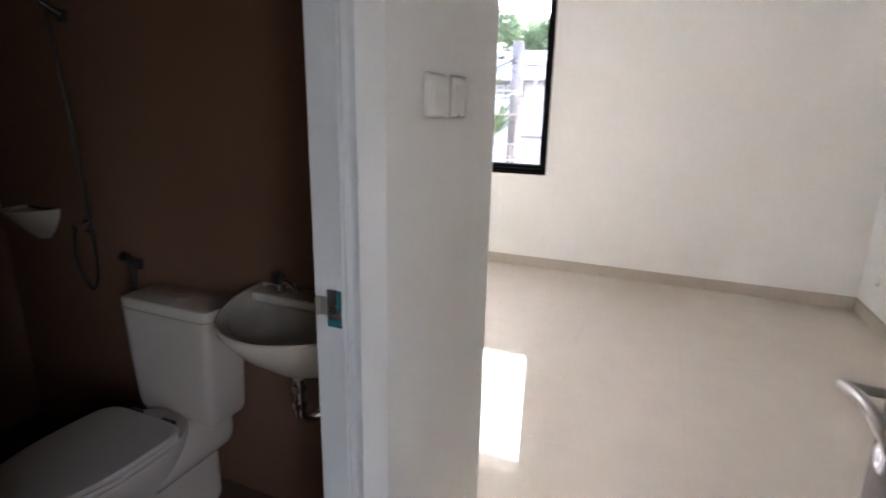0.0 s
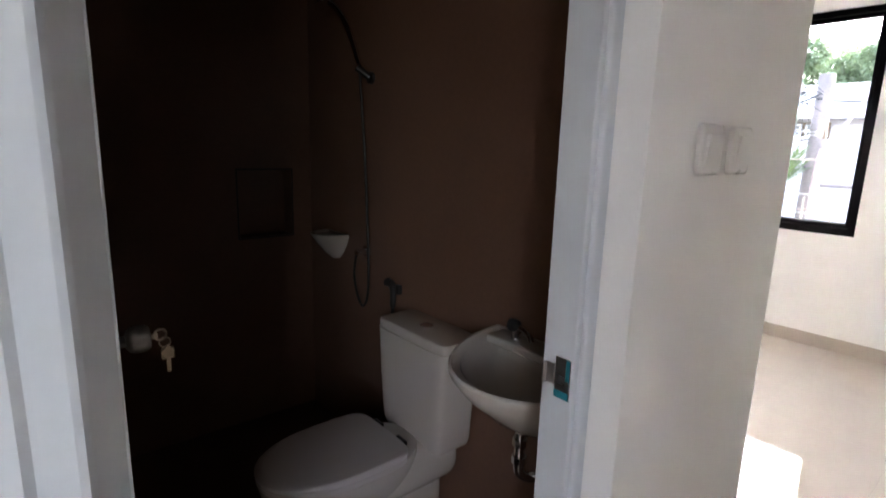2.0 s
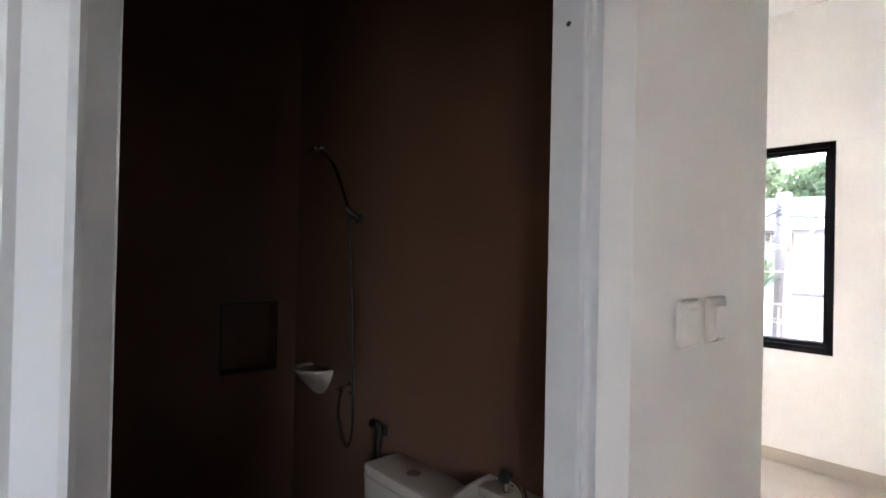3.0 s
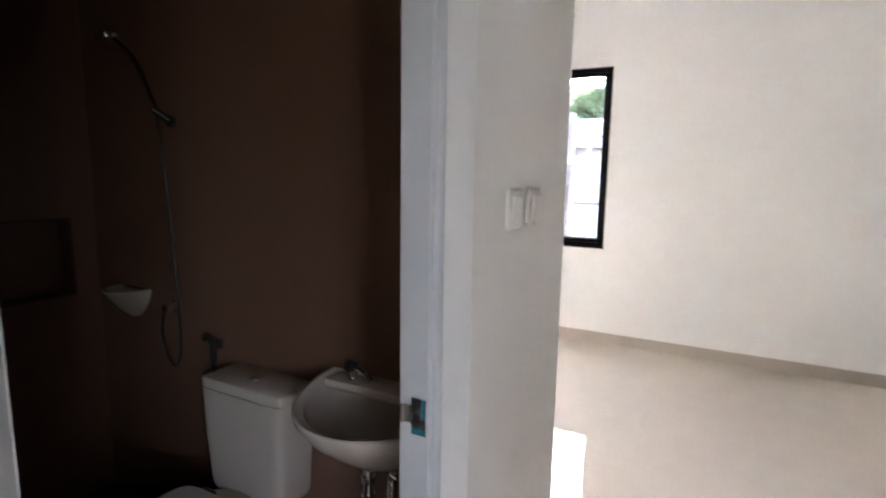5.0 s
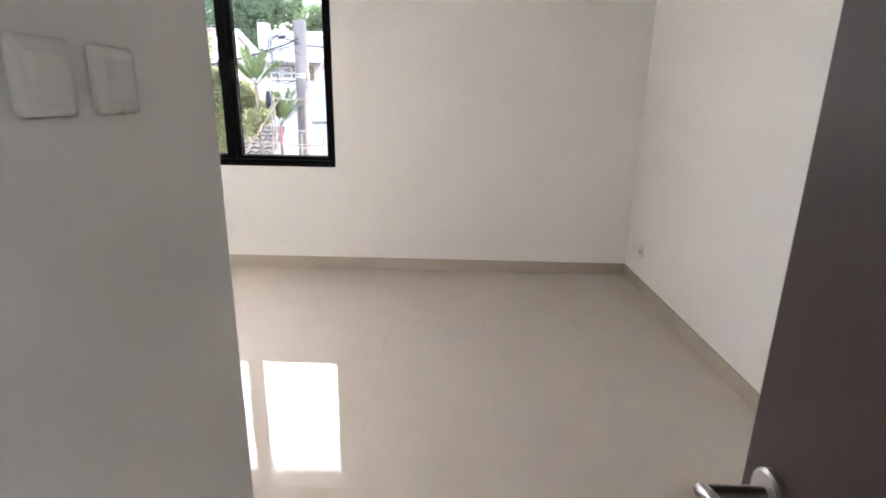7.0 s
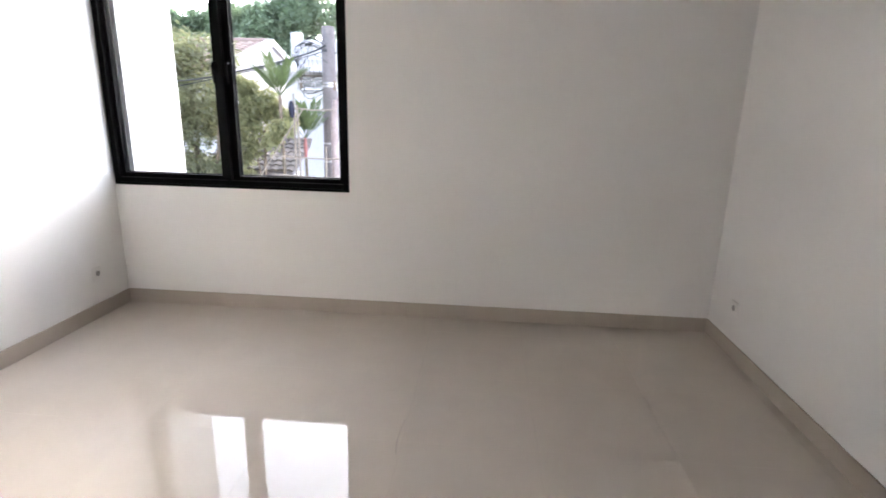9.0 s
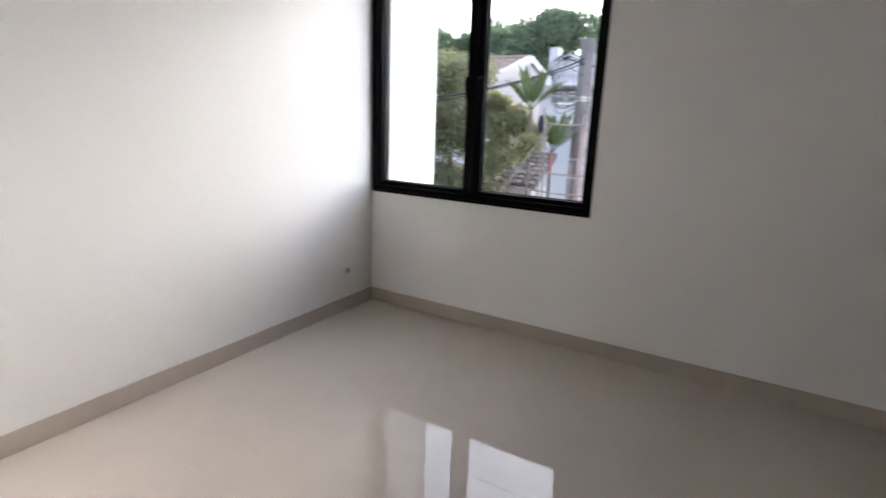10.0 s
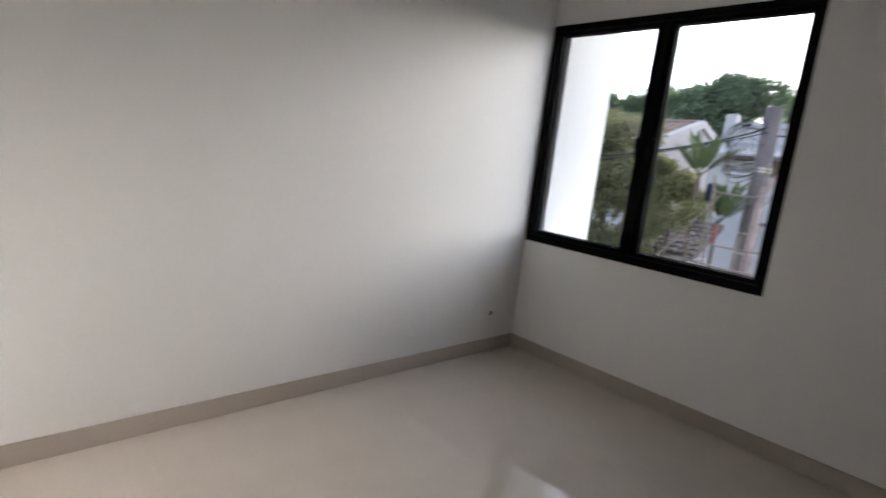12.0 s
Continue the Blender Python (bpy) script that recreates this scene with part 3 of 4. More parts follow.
# ---- wash basin ----
def make_basin():
    b = thing("wash_basin", (-0.46, BN, 0.62), "white ceramic wall-hung wash basin on brown tiles", "wash basin")
    def half(rx, ry, z, n=28, back=0.0):
        ring = [(rx * math.cos(a), -ry * math.sin(a) - back, z) for a in [math.pi * k / n for k in range(n + 1)]]
        return ring
    outer = [half(0.07, 0.10, 0.0, back=0.004), half(0.14, 0.19, 0.02, back=0.004), half(0.205, 0.28, 0.075, back=0.004), half(0.262, 0.36, 0.15, back=0.004), half(0.290, 0.40, 0.20, back=0.004), half(0.292, 0.402, 0.216, back=0.004), half(0.287, 0.397, 0.223, back=0.004),
             half(0.278, 0.388, 0.222, back=0.010), half(0.271, 0.380, 0.214, back=0.016)]
    inner = [[(x * s, -0.215 + (y + 0.215) * s * sy, z) for x, y, z0 in half(0.27, 0.378, 0)] for z, s, sy in ((0.205, 0.975, 0.96), (0.18, 0.94, 0.92), (0.145, 0.84, 0.82), (0.118, 0.6, 0.6), (0.110, 0.2, 0.3))]
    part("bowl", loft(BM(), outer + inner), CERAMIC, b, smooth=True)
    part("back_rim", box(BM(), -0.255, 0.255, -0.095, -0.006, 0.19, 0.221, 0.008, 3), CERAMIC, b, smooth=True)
    part("drain", rod(BM(), (0, -0.22, 0.109), (0, -0.22, 0.114), 0.03, 0.028, 24), CHROME, b, "chrome drain ring", True)
    part("overflow", rod(BM(), (0.06, -0.10, 0.165), (0.06, -0.108, 0.162), 0.011, 0.011, 18), DARKHOLE, b, "dark overflow hole", True)


make_basin()


def make_tap():
    t = thing("basin_tap", (-0.625, BN - 0.05, 0.841), "black-handled chrome tap on the basin rim", "tap")
    part("base", rod(BM(), (0, 0, 0), (0, 0, 0.03), 0.016, 0.013, 18), CHROME, t, smooth=True)
    part("handle", loft(BM(), [[(-0.03 + h, r * math.cos(a), 0.04 + r * math.sin(a)) for a in [2 * math.pi * k / 20 for k in range(20)]] for h, r in ((0.0, 0.012), (0.004, 0.019), (0.018, 0.021), (0.034, 0.019), (0.040, 0.012))]), BLACKPLASTIC, t, "rounded black tap handle", True)
    part("spout", tube(BM(), spline([(0.006, 0.0, 0.038), (0.035, -0.008, 0.041), (0.07, -0.022, 0.036), (0.088, -0.03, 0.018)], 6), lambda k: 0.011 - 0.002 * k, 12), CHROME, t, "short chrome spout", True)


make_tap()


def make_trap():
    t = thing("drain_trap", (-0.462, -0.34, 0.525), "chrome bottle trap pipe under the wash basin", "pipe")
    part("tail_pipe", rod(BM(), (0, 0, 0.012), (0, 0, 0.115), 0.016, 0.016, 20), CHROME, t, smooth=True)
    for z in (0.075, 0.02):
        part("nut", rod(BM(), (0, 0, z), (0, 0, z + 0.022), 0.022, 0.022, 8), CHROME, t)
    part("bend", tube(BM(), spline([(0, 0, 0.02), (0.002, 0.004, -0.012), (0.02, 0.03, -0.03), (0.042, 0.055, -0.012), (0.045, 0.06, 0.03), (0.046, 0.062, 0.06), (0.046, 0.075, 0.075), (0.046, 0.19, 0.08)], 6), 0.016, 14), CHROME, t, smooth=True)
    part("wall_flange", rod(BM(), (0.046, 0.180, 0.08), (0.046, 0.192, 0.08), 0.03, 0.034, 24), CHROME, t, smooth=True)


make_trap()


# ---- shower corner ----
def make_shower():
    s = thing("hand_shower", (-1.60, BN, 0.95), "chrome hand shower in its wall holder with hose", "shower")
    bm = BM()
    rod(bm, (0.01, 0, 0), (0.01, -0.012, 0), 0.03, 0.028, 24)
    rod(bm, (0.01, -0.01, 0), (0.01, -0.06, 0), 0.016, 0.016, 18)
    rod(bm, (0.01, -0.06, 0.0), (0.045, -0.062, 0.0), 0.012, 0.010, 14)
    part("valve", bm, CHROME, s, smooth=True)
    bm = BM()
    rod(bm, (0.04, 0, 0.76), (0.04, -0.014, 0.76), 0.026, 0.024, 24)
    rod(bm, (0.04, -0.01, 0.76), (0.01, -0.055, 0.80), 0.014, 0.016, 16)
    part("holder", bm, BLACKPLASTIC, s, smooth=True)
    part("hand_piece", tube(BM(), spline([(0.012, -0.045, 0.815), (-0.012, -0.06, 0.90), (-0.04, -0.08, 0.985), (-0.068, -0.10, 1.035), (-0.10, -0.12, 1.065)], 6), lambda t: 0.011 + 0.004 * t, 14), CHROME, s, "slim chrome handle", True)
    part("spray_head", loft(BM(), [[(-0.125 + r * math.cos(a) * 0.94 - h * 0.34, -0.125 + r * math.sin(a) - h * 0.2, 1.072 - h + r * math.cos(a) * 0.34) for a in [2 * math.pi * k / 28 for k in range(28)]] for h, r in ((-0.012, 0.02), (0.0, 0.040), (0.012, 0.046), (0.020, 0.044))]), CHROME, s, smooth=True)
    part("hose", tube(BM(), spline([(0.014, -0.044, 0.81), (0.03, -0.05, 0.72), (0.045, -0.04, 0.45), (0.055, -0.03, 0.10), (0.06, -0.03, -0.16), (0.03, -0.035, -0.25), (-0.01, -0.04, -0.22), (-0.02, -0.055, -0.12), (0.0, -0.06, -0.035), (0.01, -0.06, -0.012)], 8), 0.006, 10), BLACKPLASTIC, s, "thin dark shower hose", True)


make_shower()


def make_soap_shelf():
    s = thing("soap_shelf", (-1.87, BN, 0.985), "white ceramic soap shelf on the shower wall", "soap shelf")
    n = 20
    def ring(rx, ry, z):
        return [(rx * math.cos(a), -ry * math.sin(a) ** 0.8 - 0.0005, z) for a in [math.pi * k / n for k in range(n + 1)]]
    part("dish", loft(BM(), [ring(0.02, 0.03, -0.115), ring(0.06, 0.07, -0.08), ring(0.095, 0.11, -0.03), ring(0.108, 0.132, 0.0), ring(0.110, 0.138, 0.010), ring(0.108, 0.136, 0.015), ring(0.098, 0.122, 0.014), ring(0.09, 0.11, 0.004)]), CERAMIC, s, smooth=True)


make_soap_shelf()


def make_bidet_spray():
    s = thing("bidet_sprayer", (-1.33, BN, 0.78), "black bidet sprayer on a wall hook above the toilet", "sprayer")
    part("hook", box(BM(), -0.015, 0.015, -0.022, -0.0005, 0.03, 0.07, 0.004), BLACKPLASTIC, s)
    part("spray_head", tube(BM(), spline([(0, -0.04, -0.02), (0, -0.038, 0.04), (0.0, -0.045, 0.075), (0.002, -0.072, 0.095)], 6), lambda t: 0.012 + 0.006 * t, 14), BLACKPLASTIC, s, smooth=True)
    part("hose", tube(BM(), spline([(0, -0.04, -0.02), (0.005, -0.04, -0.18), (0.03, -0.045, -0.42), (0.02, -0.04, -0.56), (-0.03, -0.03, -0.50), (-0.045, -0.02, -0.42), (-0.045, -0.004, -0.40)], 7), 0.007, 10), BLACKPLASTIC, s, smooth=True)


make_bidet_spray()


# ---- outside: ground, neighbours, plants ----
GZ = -3.3
structure("ground", panel(BM(), "z", GZ - 0.5, GZ, (-600, 600), (-600, 900)), GROUND, "dusty grey ground between the houses", "ground")


def leaves(count, spots, size, seed, droop=0.3, long=2.6):
    """Many small pointed leaves scattered in and on a set of clumps (x, y, z, rx, ry, rz)."""
    rnd = random.Random(seed)
    verts, faces = [], []
    weights = [s[3] * s[4] * s[5] for s in spots]
    for s in rnd.choices(spots, weights, k=count):
        a, b = rnd.uniform(0, 2 * math.pi), math.acos(rnd.uniform(-0.9, 1))
        r = rnd.uniform(0.55, 1.08) * (0.85 + 0.3 * noise.noise(Vector((a * 1.5, b * 2.0, s[0] + s[2]))))
        p = Vector((s[0] + s[3] * r * math.sin(b) * math.cos(a), s[1] + s[4] * r * math.sin(b) * math.sin(a), s[2] + s[5] * r * math.cos(b)))
        d = Vector((math.cos(a) + rnd.gauss(0, 0.6), math.sin(a) + rnd.gauss(0, 0.6), rnd.gauss(-droop, 0.5))).normalized()
        side = d.cross(Vector((rnd.gauss(0, 0.4), rnd.gauss(0, 0.4), 1))).normalized()
        l, w = size * rnd.uniform(0.6, 1.4), size * rnd.uniform(0.6, 1.2) / long
        n = len(verts)
        fold = side.cross(d) * w * 0.35
        verts += [p, p + d * l * 0.5 + side * w + fold, p + d * l - Vector((0, 0, l * 0.15)), p + d * l * 0.5 - side * w + fold]
        faces += [(n, n + 1, n + 2), (n, n + 2, n + 3)]
    me = bpy.data.meshes.new("crown")
    me.from_pydata(verts, [], faces)
    return me


def plant(name, label, trunk_points, trunk_r, limbs, crown, mat, category="tree", group=""):
    t = thing(name, (0, 0, 0), label, category, group)
    t.location = trunk_points[0]
    o = Vector(trunk_points[0])
    bm = BM()
    tube(bm, [Vector(p) - o for p in spline(trunk_points, 4)], lambda k: trunk_r * (1 - 0.6 * k), 10)
    for l in limbs:
        tube(bm, [Vector(p) - o for p in spline(l, 3)], lambda k: trunk_r * 0.45 * (1 - 0.7 * k), 7)
    part("trunk", bm, BARK, t, smooth=True)
    crown.materials.append(mat)
    c = new("crown", crown)
    c.parent = t
    c.location = -o
    return t


def clumps(seed, x0, x1, y0, y1, z0, z1, n, r0, r1):
    rnd = random.Random(seed)
    return [(rnd.uniform(x0, x1), rnd.uniform(y0, y1), rnd.uniform(z0, z1), rnd.uniform(r0, r1), rnd.uniform(r0, r1), rnd.uniform(r0, r1) * 0.9) for _ in range(n)]


# tall shrub behind the fin
shrub_spots = clumps(3, -6.1, -4.15, 7.6, 9.3, -1.6, 2.55, 60, 0.30, 0.55)
plant("shrub", "tall dense green shrub growing outside the window", [(-4.6, 8.5, GZ), (-4.7, 8.5, -1.5), (-4.6, 8.6, 0.8)], 0.12,
      [[(-4.7, 8.5, -1.5), (-5.2, 8.4, 0), (-5.5, 8.3, 1.4)], [(-4.7, 8.5, -1.2), (-4.2, 8.4, 0.2), (-3.9, 8.2, 1.6)]], leaves(38000, shrub_spots, 0.095, 5, long=3.4), LEAF, "shrub")
ry = random.Random(8)
yellow_spots = [(-3.95 + 0.95 * u, ry.uniform(8.5, 9.1), 0.35 + 0.6 * u + (1.55 - 1.15 * u) * ry.random(), ry.uniform(0.12, 0.24), ry.uniform(0.12, 0.24), ry.uniform(0.12, 0.24)) for u in [ry.random() ** 1.4 for _ in range(34)]]
plant("yellow_shrub", "yellow-green shrub beside the neighbour's roof", [(-3.5, 8.9, GZ), (-3.55, 8.9, -1.0), (-3.5, 8.9, 1.0)], 0.05,
      [[(-3.55, 8.9, -0.2), (-3.65, 8.85, 0.6), (-3.7, 8.8, 1.2)]], leaves(7500, yellow_spots, 0.085, 6, long=3.0), YELLOWLEAF, "shrub")

# row of far trees
rt = random.Random(21)
for k in range(12):
    tx, ty = -33 + 2.3 * k + rt.uniform(-0.8, 0.8), 40 + rt.uniform(-3, 5)
    top = 9.0 + rt.uniform(-0.7, 1.0)
    spots = clumps(30 + k, tx - 2.3, tx + 2.3, ty - 1.5, ty + 1.5, 2.2, top - 1.3, 22, 0.9, 1.6)
    plant("tree", "broad green tree in the row behind the houses", [(tx, ty, GZ), (tx + 0.1, ty, -0.5), (tx, ty, 3.5)], 0.28,
          [[(tx, ty, 0.5), (tx - 1.2, ty, 3), (tx - 1.8, ty, 5)], [(tx, ty, 0.8), (tx + 1.2, ty, 3), (tx + 1.7, ty, 5.2)]], leaves(14000, spots, 0.24, 60 + k, long=1.9), FARLEAF, "tree", "row of far trees")


def make_palm(x, y, z_top, crown_r, count, seed, shaft, label):
    p = thing("palm", (x, y, GZ), label, "palm tree", "palms outside the window")
    h = z_top - GZ
    rnd = random.Random(seed)
    part("trunk", tube(BM(), spline([(0.05, 0, 0), (0.03, 0, h * 0.5), (0, 0, h - 0.3)], 8), lambda t: 0.035 - 0.008 * t, 12), BARK, p, smooth=True)
    part("crownshaft", tube(BM(), spline([(0, 0, h - 0.34), (0, 0, h - 0.15), (0, 0, h + 0.02)], 5), lambda t: 0.026 + 0.012 * math.sin(t * 3) - 0.010 * t, 12), shaft, p, "smooth crownshaft below the leaves", True)
    for k in range(count):
        a = 2 * math.pi * k / count + rnd.uniform(-0.25, 0.25)
        lift = rnd.uniform(0.8, 1.45)
        L = crown_r * rnd.uniform(0.85, 1.15)
        pts = [Vector((math.cos(a) * L * t * math.cos(lift) * 1.25, math.sin(a) * L * t * math.cos(lift) * 1.25, h + L * (math.sin(lift) * t * 1.15 - 0.20 * t * t))) for t in [i / 10 for i in range(11)]]
        bm = BM()
        tube(bm, pts, lambda t: 0.007 * (1 - 0.8 * t), 5)
        for i in range(3, 11):
            d = (pts[i] - pts[i - 1]).normalized()
            s = d.cross(Vector((0, 0, 1))).normalized()
            for sg in (-1, 1):
                for sub in (0.0, 0.35, 0.7):
                    base = pts[i - 1].lerp(pts[i], sub)
                    l = L * 0.36 * (1 - 0.45 * abs(i / 10 - 0.45)) * rnd.uniform(0.85, 1.1)
                    tip = base + (s * sg * 0.55 + d * 0.85 + Vector((0, 0, 0.12 - 0.2 * rnd.random()))).normalized() * l
                    w = (d * 0.6 - s * sg * 0.8) * 0.009
                    mid = base.lerp(tip, 0.45)
                    vs = [bm.verts.new(q) for q in (base - w * 0.4, mid - w, tip, mid + w, base + w * 0.4)]
                    bm.faces.new(vs)
        part("frond", bm, PALMLEAF, p)


make_palm(-3.07, 8.6, 1.58, 0.66, 8, 4, BARK, "slender green palm with upright feathery fronds")
make_palm(-2.84, 9.1, 0.86, 0.68, 8, 9, REDSHAFT, "young green palm with a red crownshaft")


def make_pole():
    p = thing("utility_pole", (-2.50, 9.56, GZ), "weathered concrete utility pole with steel bands", "utility pole")
    part("shaft", loft(BM(), [[(r * math.cos(a), r * math.sin(a), z) for a in [2 * math.pi * k / 20 for k in range(20)]] for z, r in ((0, 0.19), (6.06, 0.118), (6.10, 0.112), (6.11, 0.08))]), CONCRETE, p, smooth=True)
    for z in (5.07, 5.12, 4.05, 3.72):
        r = 0.19 - 0.072 * z / 6.06 + 0.006
        part("band", rod(BM(), (0, 0, z), (0, 0, z + 0.035), r, r, 20), STEEL, p, "thin steel band round the pole")
    part("bracket", box(BM(), -0.75, -0.09, -0.03, 0.03, 5.14, 5.18, 0.006), METALROOF, p, "pale horizontal bracket arm")
    part("insulator", rod(BM(), (0.10, -0.06, 5.02), (0.10, -0.06, 5.18), 0.035, 0.03, 14), BARK, p, smooth=True)


make_pole()


def make_cable(label, pts, r=0.016):
    c = thing("cable", pts[0], label, "cable", "overhead cables")
    o = Vector(pts[0])
    part("strand", tube(BM(), [Vector(q) - o for q in spline(pts, 8)], r, 6), CABLE, c, smooth=True)


make_cable("thick black overhead cable tied to the pole", [(-2.52, 9.45, 2.48), (-2.75, 9.1, 2.30), (-3.5, 8.4, 1.98), (-4.5, 7.4, 1.72), (-6.5, 5.6, 1.75)], 0.015)
make_cable("second black overhead cable below the bundle", [(-2.46, 9.30, 2.38), (-2.9, 9.0, 2.20), (-3.6, 8.2, 1.90), (-4.8, 7.1, 1.55), (-6.8, 5.4, 1.45)], 0.008)
rc = random.Random(2)
for k in range(6):
    z0 = 2.30 + rc.uniform(-0.15, 0.2)
    sag = rc.uniform(0.35, 0.95)
    make_cable("loose loop of black cable hanging from the pole", [(-2.44, 9.25, z0), (-2.62 - 0.05 * k, 9.15, z0 + 0.12), (-2.85 - 0.03 * k, 9.1, z0 - 0.1), (-2.93 + 0.02 * k, 9.1, z0 - sag * 0.6), (-2.78, 9.12, z0 - sag), (-2.52, 9.22, z0 - sag * 0.9)], 0.0055)
for k, (x1, y1, z1) in enumerate(((-3.18, 9.3, 1.90), (-3.02, 9.35, 1.72), (-2.9, 9.3, 1.55), (-2.78, 9.35, 1.92), (-2.66, 9.3, 1.66), (-2.6, 9.35, 1.98))):
    make_cable("thin drop wire fanning down from the cable bundle", [(-2.72, 9.2, 2.47), ((-2.72 + 2 * x1) / 3 - 0.02, 9.25, (2.47 + z1) / 2 + 0.10), (x1, y1, z1)], 0.004)
splice = thing("cable_splice", (-2.73, 9.18, 2.47), "black cable splice box hanging in the wires", "cable splice")
part("shell", loft(BM(), [[(x, r * math.cos(a), 0.25 * x + r * math.sin(a)) for a in [2 * math.pi * k / 14 for k in range(14)]] for x, r in ((-0.08, 0.006), (-0.07, 0.018), (-0.03, 0.024), (0.03, 0.022), (0.06, 0.016), (0.07, 0.006))]), CABLE, splice, smooth=True)
make_cable("black overhead cable running off behind the pole", [(-2.35, 9.42, 2.35), (-1.2, 10.5, 2.4), (1.5, 13.0, 2.9)], 0.014)


def make_bamboo_fence():
    f = thing("bamboo_frame", (-2.6, 8.2, GZ), "rough frame of dry bamboo poles round the palms", "bamboo frame")
    rnd = random.Random(12)
    h = -GZ
    for x, top in ((-0.10, h + 1.62), (-0.02, h + 1.45), (0.42, h + 0.8), (0.78, h + 0.75)):
        part("upright", tube(BM(), spline([(x, 0, 0), (x + rnd.uniform(-0.03, 0.03), 0, top * 0.5), (x + rnd.uniform(-0.03, 0.03), 0, top)], 4), 0.016, 8), BAMBOO, f, smooth=True)
    for z, x0, x1 in ((h + 0.61, -0.55, 0.95), (h + 0.30, -0.5, 1.0), (h + 1.38, -0.15, 0.55)):
        part("crossbar", tube(BM(), [(x0, 0.04, z + 0.02), ((x0 + x1) / 2, 0.05, z - 0.01), (x1, 0.04, z)], 0.013, 8), BAMBOO, f, smooth=True)
    part("brace", tube(BM(), [(-0.95, -1.2, h - 0.75), (-0.5, -0.5, h + 0.35), (0.05, 0.06, h + 1.40)], 0.011, 8), BAMBOO, f, "pale straight diagonal brace", True)


make_bamboo_fence()
cloth = thing("cloth_bundle", (-2.72, 8.16, 1.36), "dark blue cloth tied to the bamboo", "cloth")
part("bundle", loft(BM(), [[(0.034 * r * math.cos(a) * (1 + 0.2 * math.sin(3 * a)), 0.034 * r * math.sin(a), z * 1.15) for a in [2 * math.pi * k / 16 for k in range(16)]] for z, r in ((-0.10, 0.6), (-0.06, 1.2), (0.02, 1.3), (0.09, 1.0), (0.13, 0.4))]), BLUECLOTH, cloth, smooth=True)


def tiled_slope(parent, name, corner, along, up, n_along, n_up, w, l, mat, thick=0.03):
    """Courses of curved roof tiles on a slope; every tile is a separate small shell, joined into one mesh."""
    verts, faces = [], []
    along, up = Vector(along).normalized(), Vector(up).normalized()
    nrm = along.cross(up).normalized()
    rnd = random.Random(len(name) + n_up)
    for j in range(n_up):
        for i in range(n_along):
            o = Vector(corner) + along * (i * w) + up * (j * l * 0.86) + nrm * rnd.uniform(0, 0.008)
            n = len(verts)
            for v in (0, 1):
                for u in range(5):
                    rise = thick * (1.3 - 0.9 * v) + math.sin(u / 4 * math.pi) * 0.035
                    verts.append(o + along * (u / 4 * w) + up * (v * l) + nrm * rise)
            for u in range(5):
                verts.append(o + along * (u / 4 * w) + nrm * (0.002 + math.sin(u / 4 * math.pi) * 0.02))
            for u in range(4):
                faces.append((n + u, n + u + 1, n + u + 6, n + u + 5))
                faces.append((n + 10 + u, n + 11 + u, n + u + 1, n + u))
    me = bpy.data.meshes.new(name)
    me.from_pydata(verts, [], faces)
    me.materials.append(mat)
    ob = new(name, me)
    ob.parent = parent
    return tagged(ob, kind="stuff")


def house_window(parent, x, y, z, w, h):
    fr = part("window", box(BM(), x - w / 2 - 0.06, x + w / 2 + 0.06, y - 0.04, y + 0.02, z - 0.06, z + h + 0.06, 0.01), METALROOF, parent)
    part("pane", box(BM(), x - w / 2, x + w / 2, y - 0.05, y - 0.041, z, z + h), DARKGLASS, fr)
    part("sill", box(BM(), x - w / 2 - 0.1, x + w / 2 + 0.1, y - 0.12, y - 0.041, z - 0.10, z - 0.061, 0.01), EXTWHITE, fr)


def make_low_house():
    h = thing("low_house", (-4.3, 9.5, GZ), "single-storey house with a grey-brown tiled roof", "house")
    g = -GZ
    part("wall", box(BM(), -0.7, 0.9, 0.2, 1.0, 0, g + 0.1), NEIGHBOUR, h)
    part("roof_deck", loft(BM(), [[(-0.79, 0, g + 0.13), (1.05, 0, g + 0.13), (1.05, 0, g + 0.19), (-0.79, 0, g + 0.19)], [(-0.79, 1.1, g + 0.63), (1.05, 1.1, g + 0.63), (1.05, 1.1, g + 0.69), (-0.79, 1.1, g + 0.69)]]), CONCRETE, h)
    tiled_slope(h, "roof_tiles", (-0.79, 0, g + 0.20), (1, 0, 0), (0, 1.1, 0.5), 12, 7, 0.153, 0.20, GREYTILE)
    part("ridge_cap", tube(BM(), [(-0.79, 1.12, g + 0.73), (0.13, 1.12, g + 0.74), (1.05, 1.12, g + 0.73)], 0.06, 10), GREYTILE, h, smooth=True)


make_low_house()


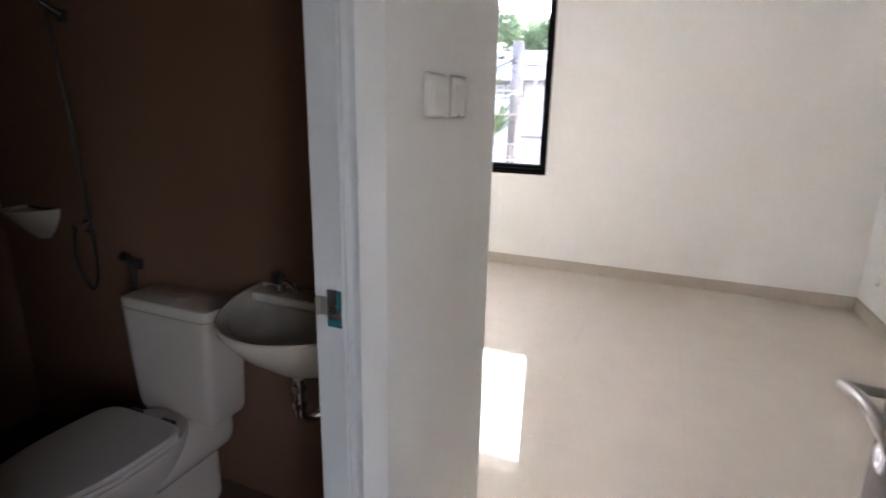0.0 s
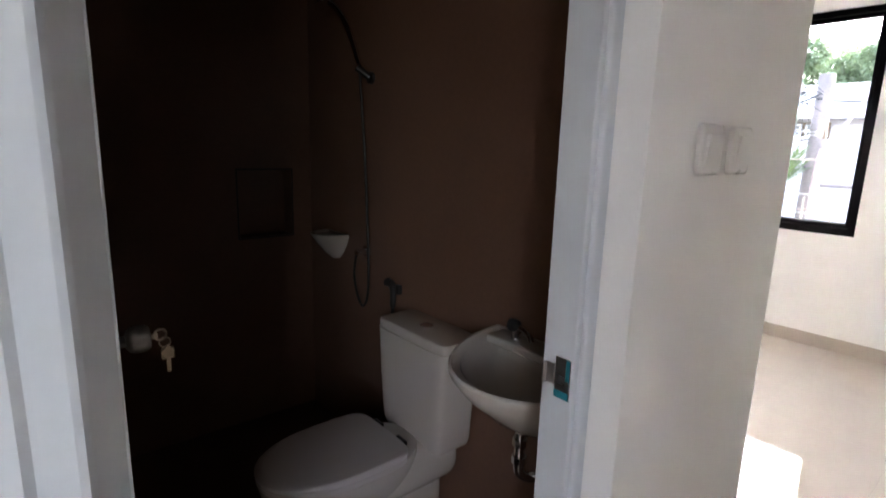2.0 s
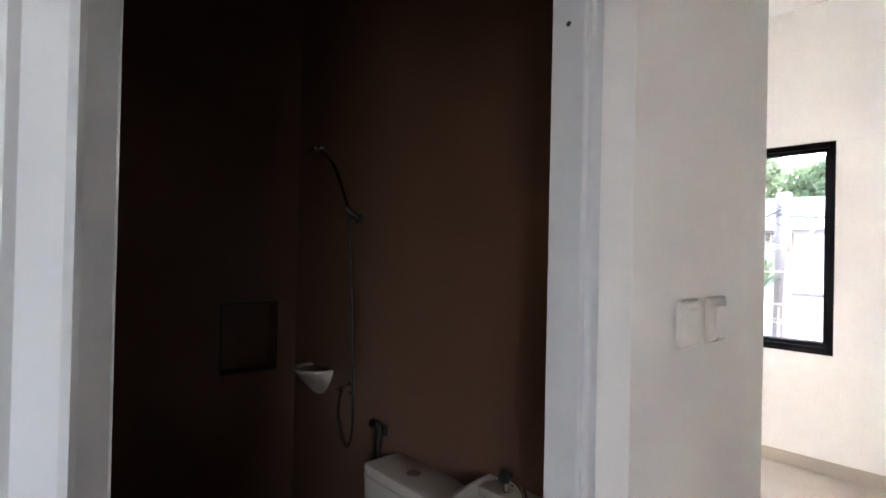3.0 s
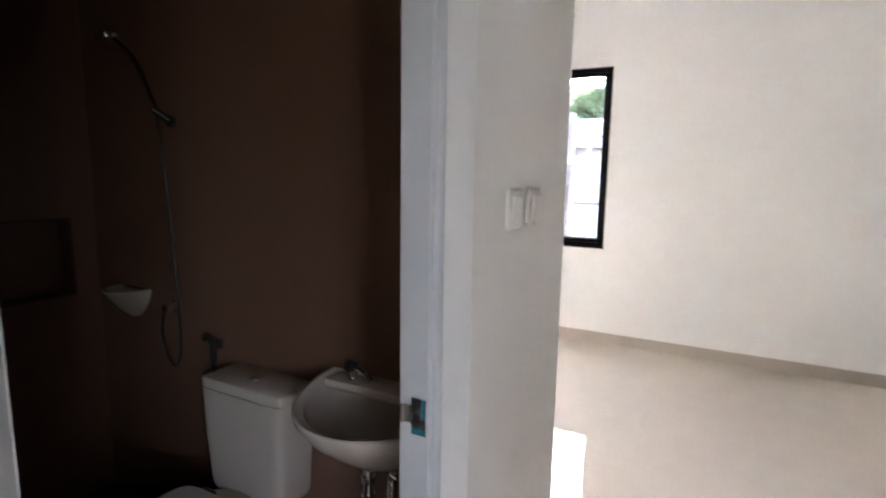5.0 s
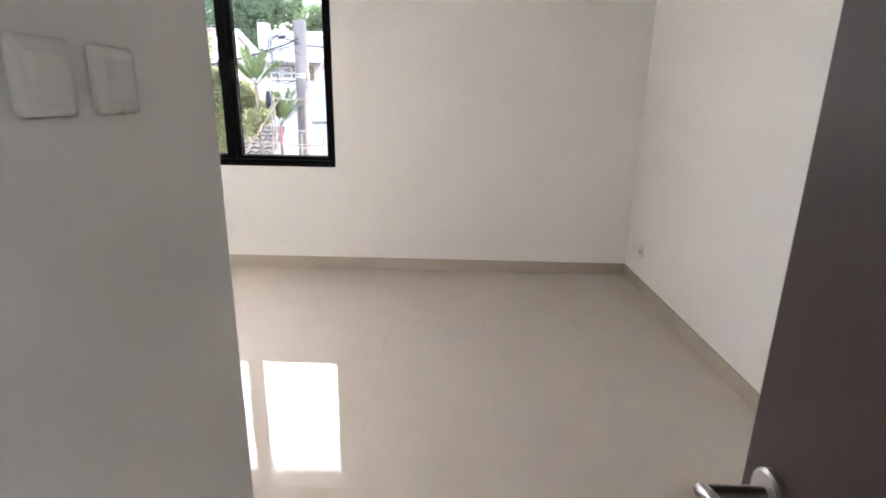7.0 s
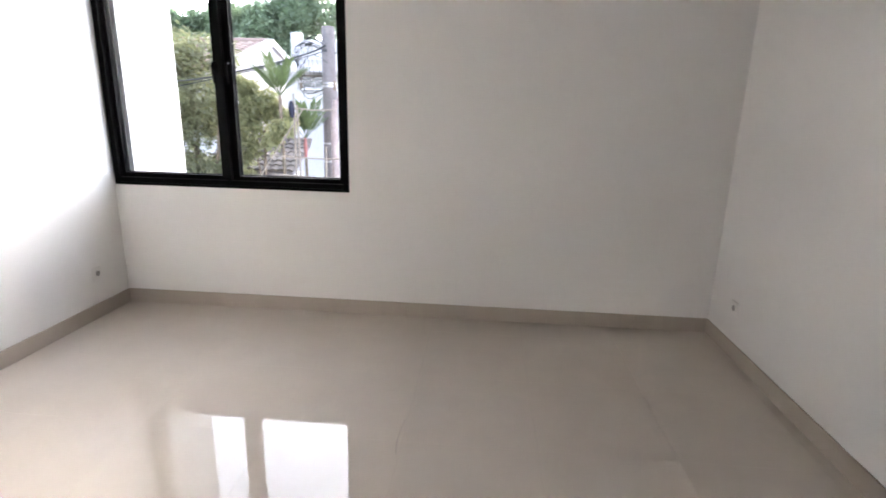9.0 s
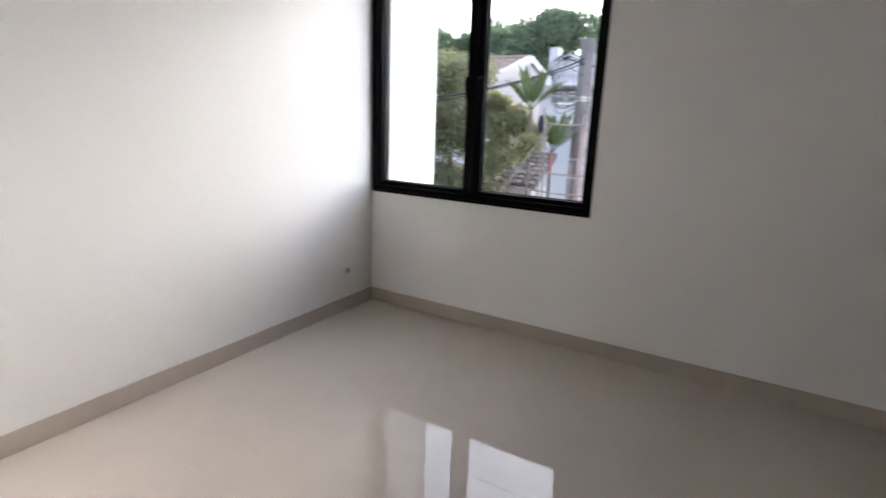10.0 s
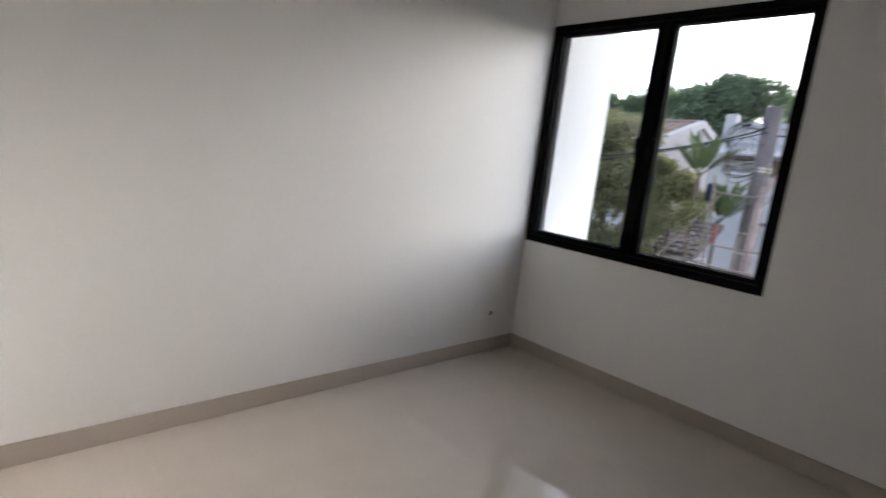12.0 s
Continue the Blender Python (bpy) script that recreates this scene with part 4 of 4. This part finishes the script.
def make_gable_house():
    h = thing("gable_house", (-8.85, 22.5, GZ), "white house with a brown tiled gable roof", "house")
    h.rotation_euler = (0, 0, radians(90))
    g = -GZ
    hw, apex, eave, deep = 4.0, g + 3.82, g + 2.67, 9.0
    bm = BM()
    loft(bm, [[(-hw, y, 0), (hw, y, 0), (hw, y, eave), (0, y, apex), (-hw, y, eave)] for y in (0, deep)])
    part("wall", bm, NEIGHBOUR, h, "white rendered walls")
    for sgn in (-1, 1):
        bm = BM()
        loft(bm, [[(0, y, apex + 0.06), (sgn * (hw + 0.4), y, eave - 0.15), (sgn * (hw + 0.4), y, eave - 0.05), (0, y, apex + 0.16)] for y in (0.15, deep + 0.3)])
        bmesh.ops.recalc_face_normals(bm, faces=bm.faces)
        part("roof", bm, ROOFTILE, h, "brown tiled roof slope")
        slope = Vector((-sgn * (hw + 0.4), 0, apex - eave + 0.21))
        tiled_slope(h, "roof_tiles", (sgn * (hw + 0.4), 0.2 if sgn > 0 else deep + 0.25, eave - 0.03), (0, sgn, 0), slope, 25, 14, 0.36, 0.36, ROOFTILE)
        part("barge_board", loft(BM(), [[(0, y, apex + 0.0), (sgn * (hw + 0.45), y, eave - 0.30), (sgn * (hw + 0.45), y, eave + 0.06), (0, y, apex + 0.30)] for y in (-0.12, 0.14)]), NEIGHBOUR, h)
    part("ridge_cap", tube(BM(), [(0, 0.1, apex + 0.2), (0, deep / 2, apex + 0.21), (0, deep + 0.2, apex + 0.2)], 0.12, 10), ROOFTILE, h, smooth=True)
    house_window(h, 0.6, -0.001, g - 0.4, 1.3, 1.3)


make_gable_house()


def make_flat_house():
    h = thing("flat_roof_house", (-5.2, 18.0, GZ), "white flat-roofed house with a brown window band", "house")
    g = -GZ
    part("wall", box(BM(), -1.35, 8.5, 0, 7, 0, g + 2.5), NEIGHBOUR, h)
    part("upper_wall", box(BM(), -1.15, 8.5, 0.6, 7, g + 2.5, g + 3.45), NEIGHBOUR, h)
    part("parapet", box(BM(), -1.2, 8.6, 0.5, 7.1, g + 3.45, g + 3.62, 0.02), NEIGHBOUR, h)
    part("corner_pier", box(BM(), -1.3, -0.98, 0.48, 0.9, g + 3.0, g + 3.88, 0.02), NEIGHBOUR, h)
    part("canopy", loft(BM(), [[(x, 0.6, g + 2.92), (x, 0.6, g + 2.98), (x, -0.9, g + 2.56), (x, -0.9, g + 2.50)] for x in (-1.25, 3.0)]), METALROOF, h, "pale sloping canopy sheet")
    part("beam", box(BM(), -0.85, 0.75, -0.10, -0.002, g + 1.95, g + 2.44, 0.01), BARK, h, "brown timber band below the canopy")
    for x in (-0.55, -0.15, 0.3):
        house_window(h, x, -0.103, g + 2.06, 0.24, 0.28)


make_flat_house()


def make_boundary_wall():
    w = thing("boundary_wall", (-2.2, 12.8, GZ), "pale rendered boundary wall behind the palms", "wall")
    part("wall", box(BM(), -1.2, 6.5, 0, 0.15, 0, -GZ + 0.75), NEIGHBOUR, w)
    part("coping", box(BM(), -1.25, 6.55, -0.05, 0.2, -GZ + 0.75, -GZ + 0.82, 0.01), CONCRETE, w)


make_boundary_wall()


def make_bare_branch():
    b = thing("bare_tree", (-2.36, 9.28, GZ), "bare pale forked trunk standing against the utility pole", "tree")
    h = -GZ
    part("trunk", tube(BM(), spline([(0, 0, 0), (0.03, 0, h * 0.6), (0.0, 0.02, h + 0.9), (0.03, 0.02, h + 1.55)], 6), lambda t: 0.085 - 0.035 * t, 12), PALEBARK, b, smooth=True)
    for pts, r in (([(0.03, 0.02, h + 1.45), (0.16, 0.0, h + 1.68), (0.40, 0.0, h + 2.16), (0.66, 0.02, h + 2.62)], 0.042), ([(0.02, 0.02, h + 1.2), (0.14, 0.03, h + 1.36), (0.2, 0.05, h + 1.62)], 0.022), ([(0.16, 0.0, h + 1.68), (0.34, -0.03, h + 1.74), (0.55, -0.02, h + 1.92)], 0.016)):
        part("limb", tube(BM(), spline(pts, 5), lambda t, r=r: r * (1 - 0.6 * t), 9), PALEBARK, b, smooth=True)


make_bare_branch()

# ---- floor tiles, one by one ----
TW, GAP = 0.6, 0.0004


def tile_mesh(w, d):
    bm = BM()
    c = 0.0002
    lo = [(-w / 2, -d / 2), (w / 2, -d / 2), (w / 2, d / 2), (-w / 2, d / 2)]
    hi = [(-w / 2 + c, -d / 2 + c), (w / 2 - c, -d / 2 + c), (w / 2 - c, d / 2 - c), (-w / 2 + c, d / 2 - c)]
    loft(bm, [[(x, y, -0.009) for x, y in lo], [(x, y, -c) for x, y in lo], [(x, y, 0) for x, y in hi]])
    return finish(bm, "floor_tile", TILE)


tile_cache = {}
for rx0, rx1, ry0, ry1 in ((XW, XE, 0.0, YN), (0.0, XE, HALL, 0.0)):
    for i in range(-5, 5):
        for j in range(-8, 7):
            x0, x1 = max(rx0, 0.1 + i * TW), min(rx1, 0.1 + (i + 1) * TW)
            y0, y1 = max(ry0, j * TW), min(ry1, (j + 1) * TW)
            if x1 - x0 < 0.02 or y1 - y0 < 0.02:
                continue
            key = (round(x1 - x0 - GAP, 4), round(y1 - y0 - GAP, 4))
            if key not in tile_cache:
                tile_cache[key] = tile_mesh(*key)
            ob = new("floor_tile", tile_cache[key])
            ob.parent = floor
            ob.location = ((x0 + x1) / 2, (y0 + y1) / 2, 0)
